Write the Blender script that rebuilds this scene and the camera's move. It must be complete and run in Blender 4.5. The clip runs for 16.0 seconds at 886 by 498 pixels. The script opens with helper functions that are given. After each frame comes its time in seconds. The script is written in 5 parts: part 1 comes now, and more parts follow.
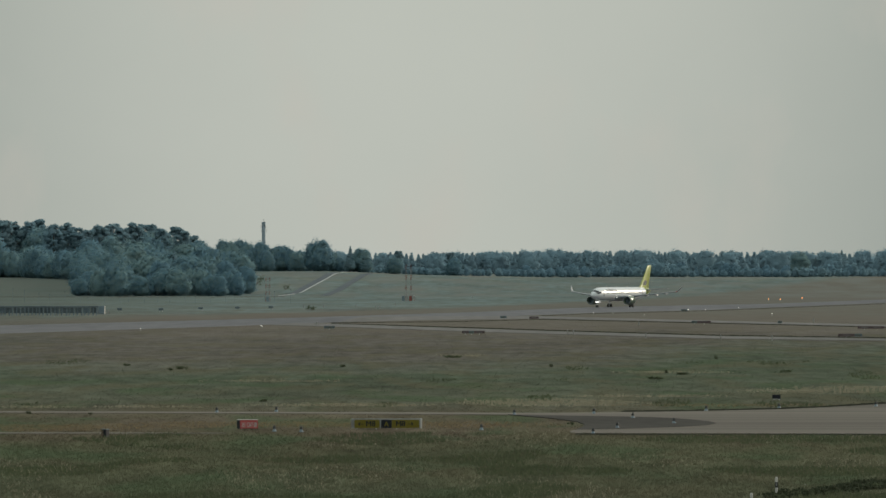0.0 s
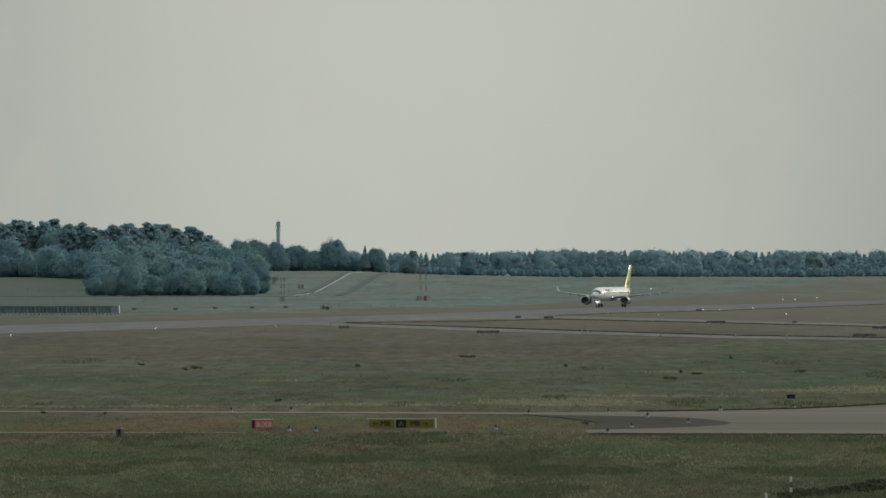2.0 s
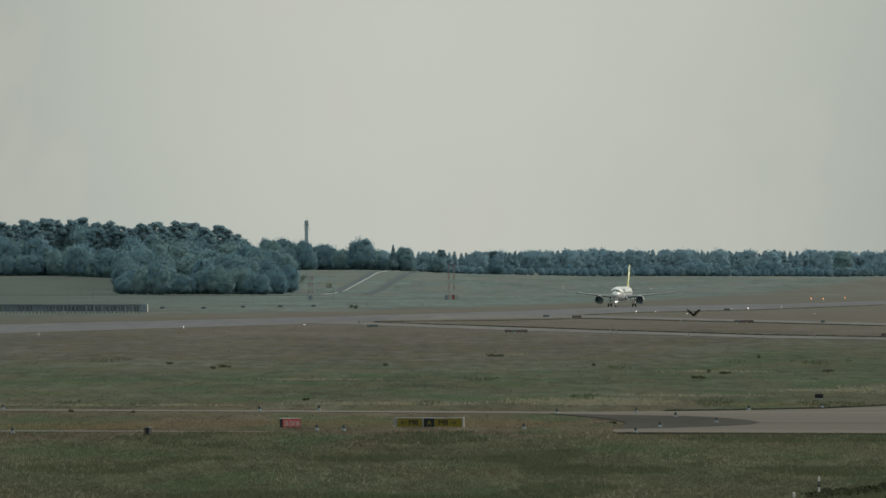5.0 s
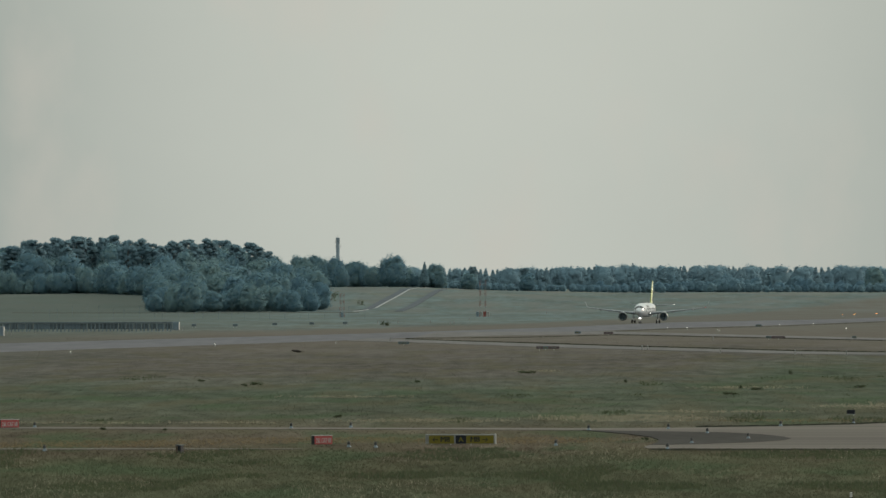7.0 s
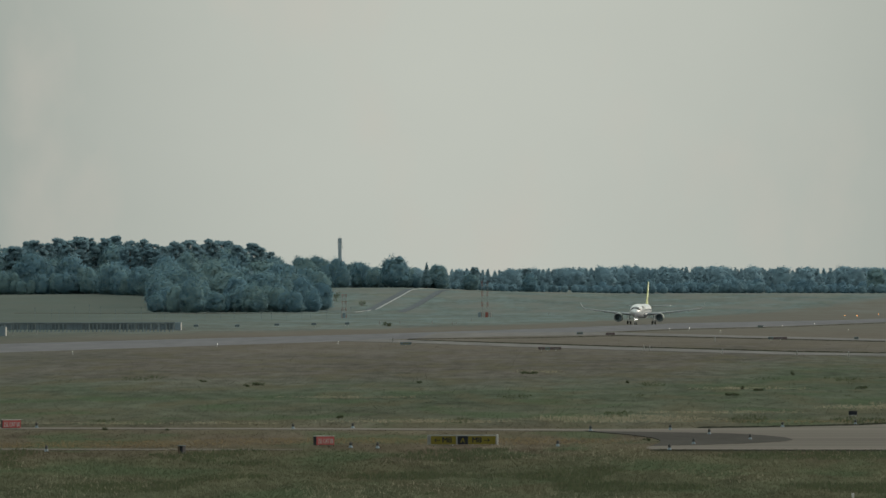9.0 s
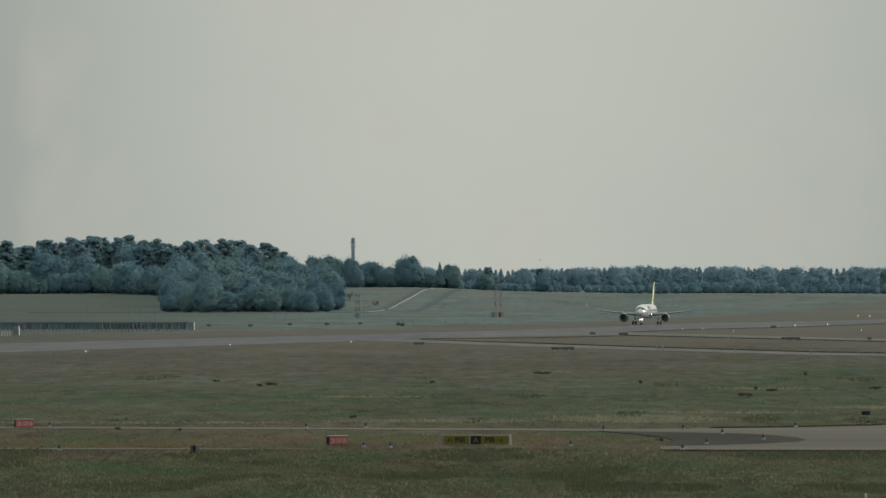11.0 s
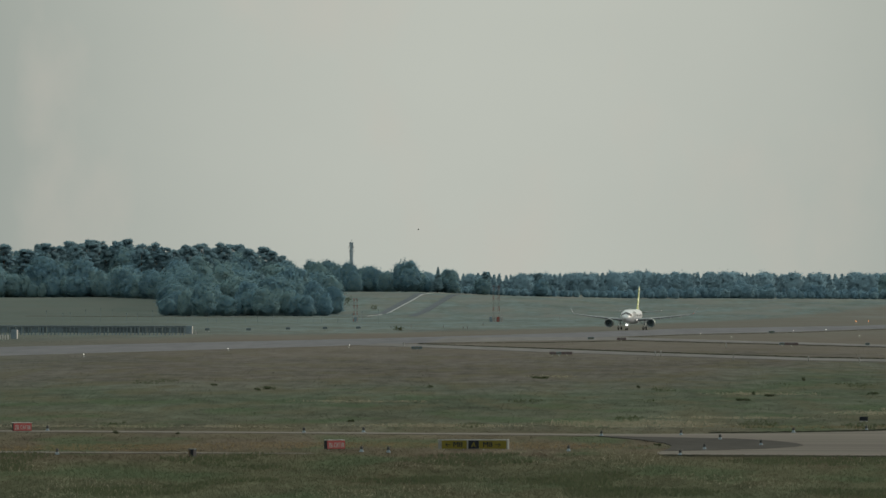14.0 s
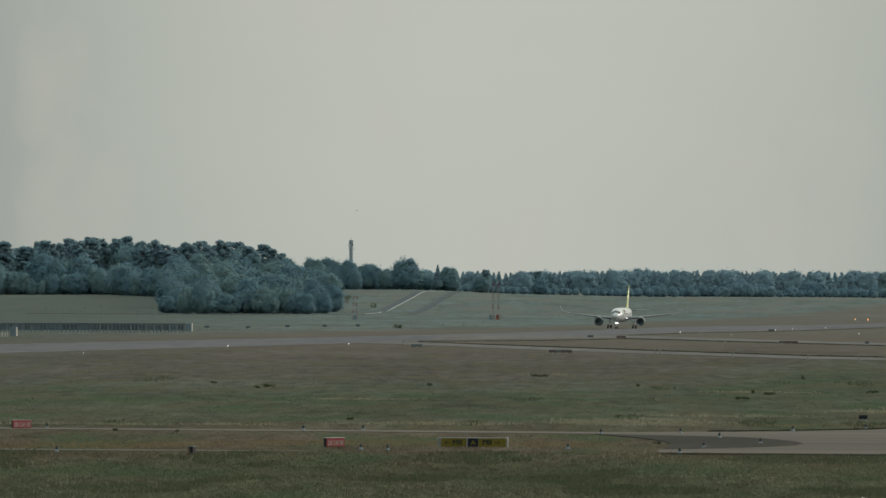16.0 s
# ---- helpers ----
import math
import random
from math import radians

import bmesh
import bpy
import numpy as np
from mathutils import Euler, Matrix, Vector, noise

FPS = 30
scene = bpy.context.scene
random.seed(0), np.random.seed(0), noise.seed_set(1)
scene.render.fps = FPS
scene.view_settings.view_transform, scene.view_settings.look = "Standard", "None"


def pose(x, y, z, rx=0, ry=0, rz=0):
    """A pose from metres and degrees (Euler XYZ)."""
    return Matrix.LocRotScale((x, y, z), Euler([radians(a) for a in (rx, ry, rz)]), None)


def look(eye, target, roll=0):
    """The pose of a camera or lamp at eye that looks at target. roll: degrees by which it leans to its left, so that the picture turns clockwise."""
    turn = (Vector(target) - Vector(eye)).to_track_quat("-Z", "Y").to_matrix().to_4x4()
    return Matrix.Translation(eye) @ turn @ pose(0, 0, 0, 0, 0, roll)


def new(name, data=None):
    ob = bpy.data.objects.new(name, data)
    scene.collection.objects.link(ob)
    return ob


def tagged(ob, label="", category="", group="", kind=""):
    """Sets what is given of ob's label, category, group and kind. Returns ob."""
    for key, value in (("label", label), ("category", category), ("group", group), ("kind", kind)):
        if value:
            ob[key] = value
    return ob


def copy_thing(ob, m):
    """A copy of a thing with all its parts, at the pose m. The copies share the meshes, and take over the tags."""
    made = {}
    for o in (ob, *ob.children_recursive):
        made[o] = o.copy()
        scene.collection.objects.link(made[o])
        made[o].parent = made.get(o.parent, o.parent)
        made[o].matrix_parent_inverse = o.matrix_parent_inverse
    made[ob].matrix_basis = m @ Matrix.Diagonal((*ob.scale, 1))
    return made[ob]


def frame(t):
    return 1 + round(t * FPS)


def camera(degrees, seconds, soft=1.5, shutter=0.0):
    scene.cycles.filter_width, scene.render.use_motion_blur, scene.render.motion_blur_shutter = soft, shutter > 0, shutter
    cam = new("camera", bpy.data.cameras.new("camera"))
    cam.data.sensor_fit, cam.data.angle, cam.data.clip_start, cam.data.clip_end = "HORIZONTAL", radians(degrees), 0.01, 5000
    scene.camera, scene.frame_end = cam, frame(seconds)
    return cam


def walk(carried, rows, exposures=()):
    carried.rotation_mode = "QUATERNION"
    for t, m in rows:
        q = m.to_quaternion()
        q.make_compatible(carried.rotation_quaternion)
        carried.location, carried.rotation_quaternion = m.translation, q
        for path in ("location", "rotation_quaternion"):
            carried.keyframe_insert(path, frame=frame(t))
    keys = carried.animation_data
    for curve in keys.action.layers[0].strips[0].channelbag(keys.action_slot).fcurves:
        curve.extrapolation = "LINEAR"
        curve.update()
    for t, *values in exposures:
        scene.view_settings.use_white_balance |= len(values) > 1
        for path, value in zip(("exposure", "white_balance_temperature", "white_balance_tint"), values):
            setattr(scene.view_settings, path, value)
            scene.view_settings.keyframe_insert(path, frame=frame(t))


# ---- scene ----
# Camera: a long lens on a tripod, slightly unsteady
EYE_Z = 15.8
cam = camera(2 * math.degrees(math.atan(784 / 18000)), 16.0, soft=1.5)
PAN_TILT_ROLL = (
    (0, 0.00008, 0.01586, -0.003),
    (0.5, 0.02604, 0.05448, -0.060),
    (1, 0.03581, 0.07211, 0.026),
    (1.5, 0.03827, 0.04700, -0.024),
    (2, 0.08262, 0.01445, 0.015),
    (2.5, 0.15026, -0.01276, 0.108),
    (3, 0.20196, -0.00181, -0.020),
    (5.5, 0.24618, 0.01618, 0.104),
    (6, 0.33936, 0.05323, -0.099),
    (6.5, 0.39671, 0.08034, -0.200),
    (7, 0.41806, 0.10375, -0.068),
    (7.5, 0.38916, 0.10940, -0.037),
    (8, 0.36085, 0.11293, -0.035),
    (8.5, 0.37460, 0.11877, -0.075),
    (9, 0.42959, 0.10762, -0.026),
    (11.5, 0.50883, 0.10661, 0.036),
    (12, 0.53584, 0.11770, 0.008),
    (12.5, 0.55210, 0.14768, 0.105),
    (13, 0.51954, 0.15000, 0.070),
    (13.5, 0.49577, 0.14144, 0.167),
    (14, 0.49442, 0.13220, 0.177),
    (14.5, 0.52386, 0.13912, 0.233),
    (15, 0.53342, 0.15959, 0.220),
    (15.5, 0.52076, 0.14072, 0.303),
    (16, 0.49301, 0.12021, 0.263),
)
walk(cam, [(t, pose(0, 0, EYE_Z, 90 + tilt, 0, pan) @ pose(0, 0, 0, 0, 0, roll)) for t, pan, tilt, roll in PAN_TILT_ROLL],
     exposures=((0.0, -0.03, 6500, 10), (2.5, 0.0, 6500, 10), (6.5, 0.06, 6500, 10), (9.0, 0.0, 6500, 10), (12.5, -0.05, 6500, 10), (16.0, -0.05, 6500, 10)))

# ---------------------------------------------------------------- sky and sun
SUN_AZ, SUN_EL = 54.0, 17.0          # degrees clockwise from the view axis (+y), and above the horizon
world = bpy.data.worlds.new("hazy_evening_sky")
scene.world = world
world.use_nodes = True
wn, wl = world.node_tree.nodes, world.node_tree.links
wn.clear()
sky = wn.new("ShaderNodeTexSky")
sky.sky_type = "NISHITA"
sky.sun_disc = False
sky.sun_elevation, sky.sun_rotation = radians(SUN_EL), radians(SUN_AZ)
sky.air_density, sky.dust_density, sky.ozone_density = 1.0, 4.0, 1.0
coord = wn.new("ShaderNodeTexCoord")
wmap = wn.new("ShaderNodeMapping")
wmap.inputs["Scale"].default_value = (16, 16, 22)
wmap.inputs["Location"].default_value = (3.1, 0.4, 7.7)
wnoise = wn.new("ShaderNodeTexNoise")
wnoise.inputs["Scale"].default_value, wnoise.inputs["Detail"].default_value = 1.0, 5.0
wnoise.inputs["Roughness"].default_value = 0.55
wramp = wn.new("ShaderNodeValToRGB")
wramp.color_ramp.elements[0].position, wramp.color_ramp.elements[0].color = 0.10, (0.376, 0.416, 0.380, 1)
wramp.color_ramp.elements[1].position, wramp.color_ramp.elements[1].color = 0.95, (0.575, 0.605, 0.545, 1)
wscale = wn.new("ShaderNodeMix")
wscale.data_type, wscale.blend_type = "RGBA", "MULTIPLY"
wscale.inputs["Factor"].default_value = 1.0
wscale.inputs["B"].default_value = (0.05, 0.05, 0.05, 1)
wmix = wn.new("ShaderNodeMix")
wmix.data_type = "RGBA"
wmix.inputs["Factor"].default_value = 0.86      # thick haze hides most of the blue
wbg, wout = wn.new("ShaderNodeBackground"), wn.new("ShaderNodeOutputWorld")
wl.new(coord.outputs["Generated"], wmap.inputs["Vector"])
wl.new(wmap.outputs[0], wnoise.inputs["Vector"])
wsep = wn.new("ShaderNodeSeparateXYZ")
wl.new(coord.outputs["Generated"], wsep.inputs[0])


def world_calc(op, p, q, r=0.0):
    k = wn.new("ShaderNodeMath")
    k.operation = op
    for i, v in enumerate((p, q, r)):
        if isinstance(v, (int, float)):
            k.inputs[i].default_value = v
        else:
            wl.new(v, k.inputs[i])
    return k.outputs[0]


# lens vignette put into the sky: brightest ahead, darker to both sides
aside = world_calc("DIVIDE", world_calc("ADD", wsep.outputs["X"], 0.002), 0.052)
vignette = world_calc("MAXIMUM", world_calc("SUBTRACT", 1.0, world_calc("MULTIPLY", aside, aside)), 0.0)
wl.new(world_calc("MULTIPLY_ADD", vignette, 0.75, world_calc("MULTIPLY_ADD", wnoise.outputs[0], 0.5, -0.1)), wramp.inputs[0])
# thin warm cloud wisps
wmap2, wisps = wn.new("ShaderNodeMapping"), wn.new("ShaderNodeTexNoise")
wmap2.inputs["Scale"].default_value, wmap2.inputs["Location"].default_value = (70, 70, 46), (1.7, 0.0, 4.2)
wisps.inputs["Scale"].default_value, wisps.inputs["Detail"].default_value = 1.0, 7.0
wl.new(coord.outputs["Generated"], wmap2.inputs["Vector"])
wl.new(wmap2.outputs[0], wisps.inputs["Vector"])
wtint = wn.new("ShaderNodeMix")
wtint.data_type = "RGBA"
wtint.inputs["B"].default_value = (0.600, 0.565, 0.500, 1)
wl.new(world_calc("MULTIPLY", world_calc("MAXIMUM", world_calc("SUBTRACT", wisps.outputs[0], 0.54), 0.0), 2.2), wtint.inputs["Factor"])
wl.new(wramp.outputs[0], wtint.inputs["A"])
wl.new(sky.outputs[0], wscale.inputs["A"])
wl.new(wscale.outputs["Result"], wmix.inputs["A"])
wl.new(wtint.outputs["Result"], wmix.inputs["B"])
wl.new(wmix.outputs["Result"], wbg.inputs[0])
wl.new(wbg.outputs[0], wout.inputs[0])
wl.new(world_calc("MULTIPLY_ADD", world_calc("MAXIMUM", wsep.outputs["Z"], 0.0), 1.45, 1.0), wbg.inputs[1])   # a veiled sky is brighter overhead

sun = new("sun", bpy.data.lights.new("sun", "SUN"))
sun.data.energy, sun.data.angle, sun.data.color = 2.1, radians(1.5), (1.0, 0.89, 0.74)
sun_way = Vector((math.sin(radians(SUN_AZ)) * math.cos(radians(SUN_EL)), math.cos(radians(SUN_AZ)) * math.cos(radians(SUN_EL)), math.sin(radians(SUN_EL))))
sun.matrix_world = look(sun_way * 500 + Vector((0, 1500, 0)), (0, 1500, 0))

# ---------------------------------------------------------------- materials
def base_material(name, rough=0.8, metal=0.0):
    m = bpy.data.materials.new(name)
    m.use_nodes = True
    n, l = m.node_tree.nodes, m.node_tree.links
    b = n["Principled BSDF"]
    b.inputs["Roughness"].default_value, b.inputs["Metallic"].default_value = rough, metal
    return m, n, l, b


def leafy(m, share=0.55):
    """Thin leaves and blades let part of the light through."""
    n, l = m.node_tree.nodes, m.node_tree.links
    b = n["Principled BSDF"]
    t, mix = n.new("ShaderNodeBsdfTranslucent"), n.new("ShaderNodeMixShader")
    l.new(b.inputs["Base Color"].links[0].from_socket, t.inputs["Color"])
    mix.inputs[0].default_value = share
    l.new(b.outputs[0], mix.inputs[1])
    l.new(t.outputs[0], mix.inputs[2])
    l.new(mix.outputs[0], n["Material Output"].inputs["Surface"])
    return m


def grainy(name, c0, c1, scale=4.0, rough=0.8, metal=0.0, stretch=(1, 1, 1), island=0.0, bump=0.0, coat=0.0, spec=0.5, each=0.0):
    """Two-scale noise between two colours, with some variation from piece to piece."""
    m, n, l, b = base_material(name, rough, metal)
    geo, mp = n.new("ShaderNodeTexCoord"), n.new("ShaderNodeMapping")
    mp.inputs["Scale"].default_value = stretch
    l.new(geo.outputs["Object"], mp.inputs["Vector"])
    a, f = n.new("ShaderNodeTexNoise"), n.new("ShaderNodeTexNoise")
    a.inputs["Scale"].default_value, a.inputs["Detail"].default_value = scale, 6
    f.inputs["Scale"].default_value, f.inputs["Detail"].default_value = scale * 0.13, 3
    l.new(mp.outputs[0], a.inputs["Vector"])
    l.new(mp.outputs[0], f.inputs["Vector"])
    mean = n.new("ShaderNodeMath")
    mean.operation = "ADD"
    l.new(a.outputs[0], mean.inputs[0])
    l.new(f.outputs[0], mean.inputs[1])
    spread = n.new("ShaderNodeMapRange")
    spread.inputs["From Min"].default_value, spread.inputs["From Max"].default_value = 0.75, 1.25
    if island:
        g = n.new("ShaderNodeNewGeometry")
        vary = n.new("ShaderNodeMath")
        vary.operation = "MULTIPLY_ADD"
        vary.inputs[1].default_value = island
        l.new(g.outputs["Random Per Island"], vary.inputs[0])
        l.new(mean.outputs[0], vary.inputs[2])
        sub = n.new("ShaderNodeMath")
        sub.operation = "SUBTRACT"
        sub.inputs[1].default_value = island / 2
        l.new(vary.outputs[0], sub.inputs[0])
        l.new(sub.outputs[0], spread.inputs["Value"])
    else:
        l.new(mean.outputs[0], spread.inputs["Value"])
    mix = n.new("ShaderNodeMix")
    mix.data_type = "RGBA"
    mix.inputs["A"].default_value, mix.inputs["B"].default_value = (*c0, 1), (*c1, 1)
    level = spread.outputs[0]
    if each:
        info, own = n.new("ShaderNodeObjectInfo"), n.new("ShaderNodeMath")
        own.operation = "MULTIPLY_ADD"
        own.inputs[1].default_value = each
        l.new(info.outputs["Random"], own.inputs[0])
        half = n.new("ShaderNodeMath")
        half.operation = "SUBTRACT"
        half.inputs[1].default_value = each / 2
        l.new(level, half.inputs[0])
        l.new(half.outputs[0], own.inputs[2])
        level = own.outputs[0]
    l.new(level, mix.inputs["Factor"])
    l.new(mix.outputs["Result"], b.inputs["Base Color"])
    b.inputs["Coat Weight"].default_value, b.inputs["Coat Roughness"].default_value = coat, 0.28
    b.inputs["Specular IOR Level"].default_value = spec
    if bump:
        bp = n.new("ShaderNodeBump")
        bp.inputs["Strength"].default_value, bp.inputs["Distance"].default_value = bump, 0.05
        l.new(a.outputs[0], bp.inputs["Height"])
        l.new(bp.outputs[0], b.inputs["Normal"])
    return m


def glowing(name, colour, strength):
    m, n, l, b = base_material(name, 0.4)
    b.inputs["Base Color"].default_value = (*colour, 1)
    b.inputs["Emission Color"].default_value = (*colour, 1)
    b.inputs["Emission Strength"].default_value = strength
    return m


def grass_material(name, lift=1.0, island=0.0):
    """Vegetation zones along the field (y), broken up by patches in two sizes. Distance haze is put into the far stops.
    """
    m, n, l, b = base_material(name, 0.95)
    b.inputs["Specular IOR Level"].default_value = 0.0
    geo = n.new("ShaderNodeNewGeometry")

    def noise_at(scale, stretch, detail=4):
        mp, t = n.new("ShaderNodeMapping"), n.new("ShaderNodeTexNoise")
        mp.inputs["Scale"].default_value = stretch
        t.inputs["Scale"].default_value, t.inputs["Detail"].default_value = scale, detail
        l.new(geo.outputs["Position"], mp.inputs["Vector"])
        l.new(mp.outputs[0], t.inputs["Vector"])
        return t.outputs[0]

    def calc(op, a, c, d=None):
        k = n.new("ShaderNodeMath")
        k.operation = op
        for i, v in enumerate((a, c, d)):
            if v is None:
                continue
            if isinstance(v, (int, float)):
                k.inputs[i].default_value = v
            else:
                l.new(v, k.inputs[i])
        return k.outputs[0]

    big = noise_at(0.06, (1, 0.16, 1), 3)
    mid = noise_at(0.35, (1, 0.10, 1), 4)
    fine = noise_at(2.2, (1, 0.16, 0.5), 3)
    sep = n.new("ShaderNodeSeparateXYZ")
    l.new(geo.outputs["Position"], sep.inputs[0])
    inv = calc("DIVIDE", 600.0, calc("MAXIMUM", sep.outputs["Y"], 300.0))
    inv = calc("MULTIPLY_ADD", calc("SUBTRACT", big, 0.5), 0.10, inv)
    # the green field reaches farther off to the east, by bearing from the camera
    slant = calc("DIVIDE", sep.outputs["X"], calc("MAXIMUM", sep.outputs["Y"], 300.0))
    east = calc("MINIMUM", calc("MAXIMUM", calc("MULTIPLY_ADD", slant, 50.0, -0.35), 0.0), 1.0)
    # the shift also darkens this side to match lens vignette
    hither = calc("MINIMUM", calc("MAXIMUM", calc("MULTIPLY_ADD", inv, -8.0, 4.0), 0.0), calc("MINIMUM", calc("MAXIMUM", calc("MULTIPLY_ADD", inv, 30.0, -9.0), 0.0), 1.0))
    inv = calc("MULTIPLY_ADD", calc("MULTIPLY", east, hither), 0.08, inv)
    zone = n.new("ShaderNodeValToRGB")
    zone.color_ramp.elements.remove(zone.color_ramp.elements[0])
    # the far stops are paler and bluer, with distance haze put in
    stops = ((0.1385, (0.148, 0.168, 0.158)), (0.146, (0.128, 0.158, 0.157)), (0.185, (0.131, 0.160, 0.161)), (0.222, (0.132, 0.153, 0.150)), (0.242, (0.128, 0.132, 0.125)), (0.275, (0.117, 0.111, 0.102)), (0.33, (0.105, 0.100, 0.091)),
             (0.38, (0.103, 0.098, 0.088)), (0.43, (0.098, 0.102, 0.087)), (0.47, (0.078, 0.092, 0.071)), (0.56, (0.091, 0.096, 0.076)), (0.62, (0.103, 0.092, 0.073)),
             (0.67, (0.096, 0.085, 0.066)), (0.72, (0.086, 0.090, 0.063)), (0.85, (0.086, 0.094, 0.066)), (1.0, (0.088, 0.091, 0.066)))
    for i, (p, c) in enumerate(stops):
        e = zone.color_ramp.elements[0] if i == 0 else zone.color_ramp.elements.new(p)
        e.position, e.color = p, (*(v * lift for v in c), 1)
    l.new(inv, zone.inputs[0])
    calm = calc("MINIMUM", calc("MAXIMUM", calc("MULTIPLY_ADD", inv, 3.0, -0.25), 0.6), 1.0)
    tone = calc("ADD", calc("MULTIPLY", calc("MULTIPLY", calc("SUBTRACT", mid, 0.5), calm), 1.2), calc("MULTIPLY", calc("SUBTRACT", fine, 0.5), 0.35))
    if island:
        tone = calc("MULTIPLY_ADD", calc("SUBTRACT", geo.outputs["Random Per Island"], 0.5), island, tone)
    swell = noise_at(0.032, (1, 0.22, 1), 3)
    tone = calc("MULTIPLY_ADD", calc("SUBTRACT", swell, 0.5), 0.75, tone)
    value = calc("ADD", tone, 1.0)
    value = calc("MAXIMUM", value, 0.35)
    hsv = n.new("ShaderNodeHueSaturation")
    l.new(zone.outputs[0], hsv.inputs["Color"])
    l.new(value, hsv.inputs["Value"])
    l.new(calc("MULTIPLY_ADD", calc("SUBTRACT", big, 0.5), 0.05, 0.497), hsv.inputs["Hue"])
    hsv.inputs["Saturation"].default_value = 1.12
    dry = n.new("ShaderNodeMix")
    dry.data_type = "RGBA"
    dry.inputs["B"].default_value = (0.100 * lift, 0.094 * lift, 0.064 * lift, 1)
    worn = noise_at(0.13, (1, 0.10, 1), 5)
    l.new(calc("MINIMUM", calc("MULTIPLY", calc("MAXIMUM", calc("SUBTRACT", worn, 0.47), 0.0), 3.5), calc("MINIMUM", calc("MAXIMUM", calc("MULTIPLY_ADD", inv, 3.0, -0.55), 0.20), 0.55)), dry.inputs["Factor"])
    l.new(hsv.outputs[0], dry.inputs["A"])
    # lush green patches in the field and the meadow
    lush = n.new("ShaderNodeMix")
    lush.data_type = "RGBA"
    lush.inputs["B"].default_value = (0.064 * lift, 0.092 * lift, 0.054 * lift, 1)
    fresh = noise_at(0.11, (0.8, 0.13, 1), 4)
    field = calc("MINIMUM", calc("MAXIMUM", calc("MULTIPLY_ADD", inv, 14.0, -5.9), 0.0), 1.0)
    l.new(calc("MULTIPLY", field, calc("MINIMUM", calc("MAXIMUM", calc("MULTIPLY_ADD", fresh, 5.0, -2.55), 0.0), 0.62)), lush.inputs["Factor"])
    l.new(dry.outputs["Result"], lush.inputs["A"])
    # a belt of rusty dry grass lines the runway's far side and widens to the east
    past = calc("SUBTRACT", sep.outputs["Y"], calc("MULTIPLY_ADD", sep.outputs["X"], 4.95, 2640.0))
    reach = calc("MULTIPLY_ADD", calc("MAXIMUM", sep.outputs["X"], 0.0), 3.3, 270.0)
    reach = calc("MULTIPLY_ADD", calc("SUBTRACT", mid, 0.5), 260.0, reach)
    edge = calc("MINIMUM", calc("MAXIMUM", calc("DIVIDE", calc("SUBTRACT", reach, past), 110.0), 0.0), 1.0)
    rust_share = calc("MULTIPLY", calc("MULTIPLY", edge, calc("MINIMUM", calc("MAXIMUM", calc("MULTIPLY_ADD", inv, -12.0, 4.0), 0.0), 1.0)), 0.75)
    rust = n.new("ShaderNodeMix")
    rust.data_type = "RGBA"
    rust.inputs["B"].default_value = (0.134 * lift, 0.119 * lift, 0.103 * lift, 1)
    l.new(rust_share, rust.inputs["Factor"])
    l.new(lush.outputs["Result"], rust.inputs["A"])
    # the ridge: patches of greener and of browner grass, haze mixed into both
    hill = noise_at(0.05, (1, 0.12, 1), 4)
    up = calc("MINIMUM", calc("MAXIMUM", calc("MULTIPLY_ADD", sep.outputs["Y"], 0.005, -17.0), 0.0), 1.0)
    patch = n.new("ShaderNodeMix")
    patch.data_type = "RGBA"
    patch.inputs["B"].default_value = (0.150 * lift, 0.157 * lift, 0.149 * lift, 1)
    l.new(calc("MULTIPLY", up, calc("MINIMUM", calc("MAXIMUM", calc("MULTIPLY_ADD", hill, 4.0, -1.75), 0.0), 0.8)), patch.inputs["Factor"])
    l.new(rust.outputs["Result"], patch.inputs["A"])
    # the grass is mixed towards a duller olive in the west
    west = calc("MINIMUM", calc("MAXIMUM", calc("MULTIPLY_ADD", sep.outputs["X"], -0.012, -0.75), 0.0), 1.0)
    west_olive = n.new("ShaderNodeMix")
    west_olive.data_type = "RGBA"
    west_olive.inputs["B"].default_value = (0.092 * lift, 0.108 * lift, 0.098 * lift, 1)
    l.new(calc("MULTIPLY", west, 0.75), west_olive.inputs["Factor"])
    l.new(patch.outputs["Result"], west_olive.inputs["A"])
    l.new(west_olive.outputs["Result"], b.inputs["Base Color"])
    return m


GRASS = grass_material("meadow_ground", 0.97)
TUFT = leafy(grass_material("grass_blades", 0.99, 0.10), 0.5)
STRAW = leafy(grainy("dry_straw_grass", (0.210, 0.199, 0.146), (0.320, 0.298, 0.230), 0.5, 0.95, island=0.5, spec=0.1))
DRYGRASS = leafy(grainy("orange_brown_dry_grass", (0.155, 0.122, 0.074), (0.215, 0.172, 0.106), 0.5, 0.95, island=0.5, spec=0.1))
WEED = leafy(grainy("dark_green_weed", (0.056, 0.073, 0.043), (0.082, 0.097, 0.057), 0.6, 0.95, island=0.5, spec=0.1))
ASPHALT = grainy("worn_runway_asphalt", (0.110, 0.111, 0.122), (0.146, 0.147, 0.158), 0.25, 0.85, stretch=(1, 0.06, 1), spec=0.02)
CONCRETE = grainy("pale_taxiway_concrete", (0.098, 0.089, 0.080), (0.152, 0.138, 0.123), 0.4, 0.85, stretch=(0.012, 0.30, 1), spec=0.02)
TARMAC = grainy("dark_shoulder_tarmac", (0.044, 0.042, 0.039), (0.060, 0.057, 0.053), 0.5, 0.9, stretch=(1, 0.2, 1), spec=0.02)
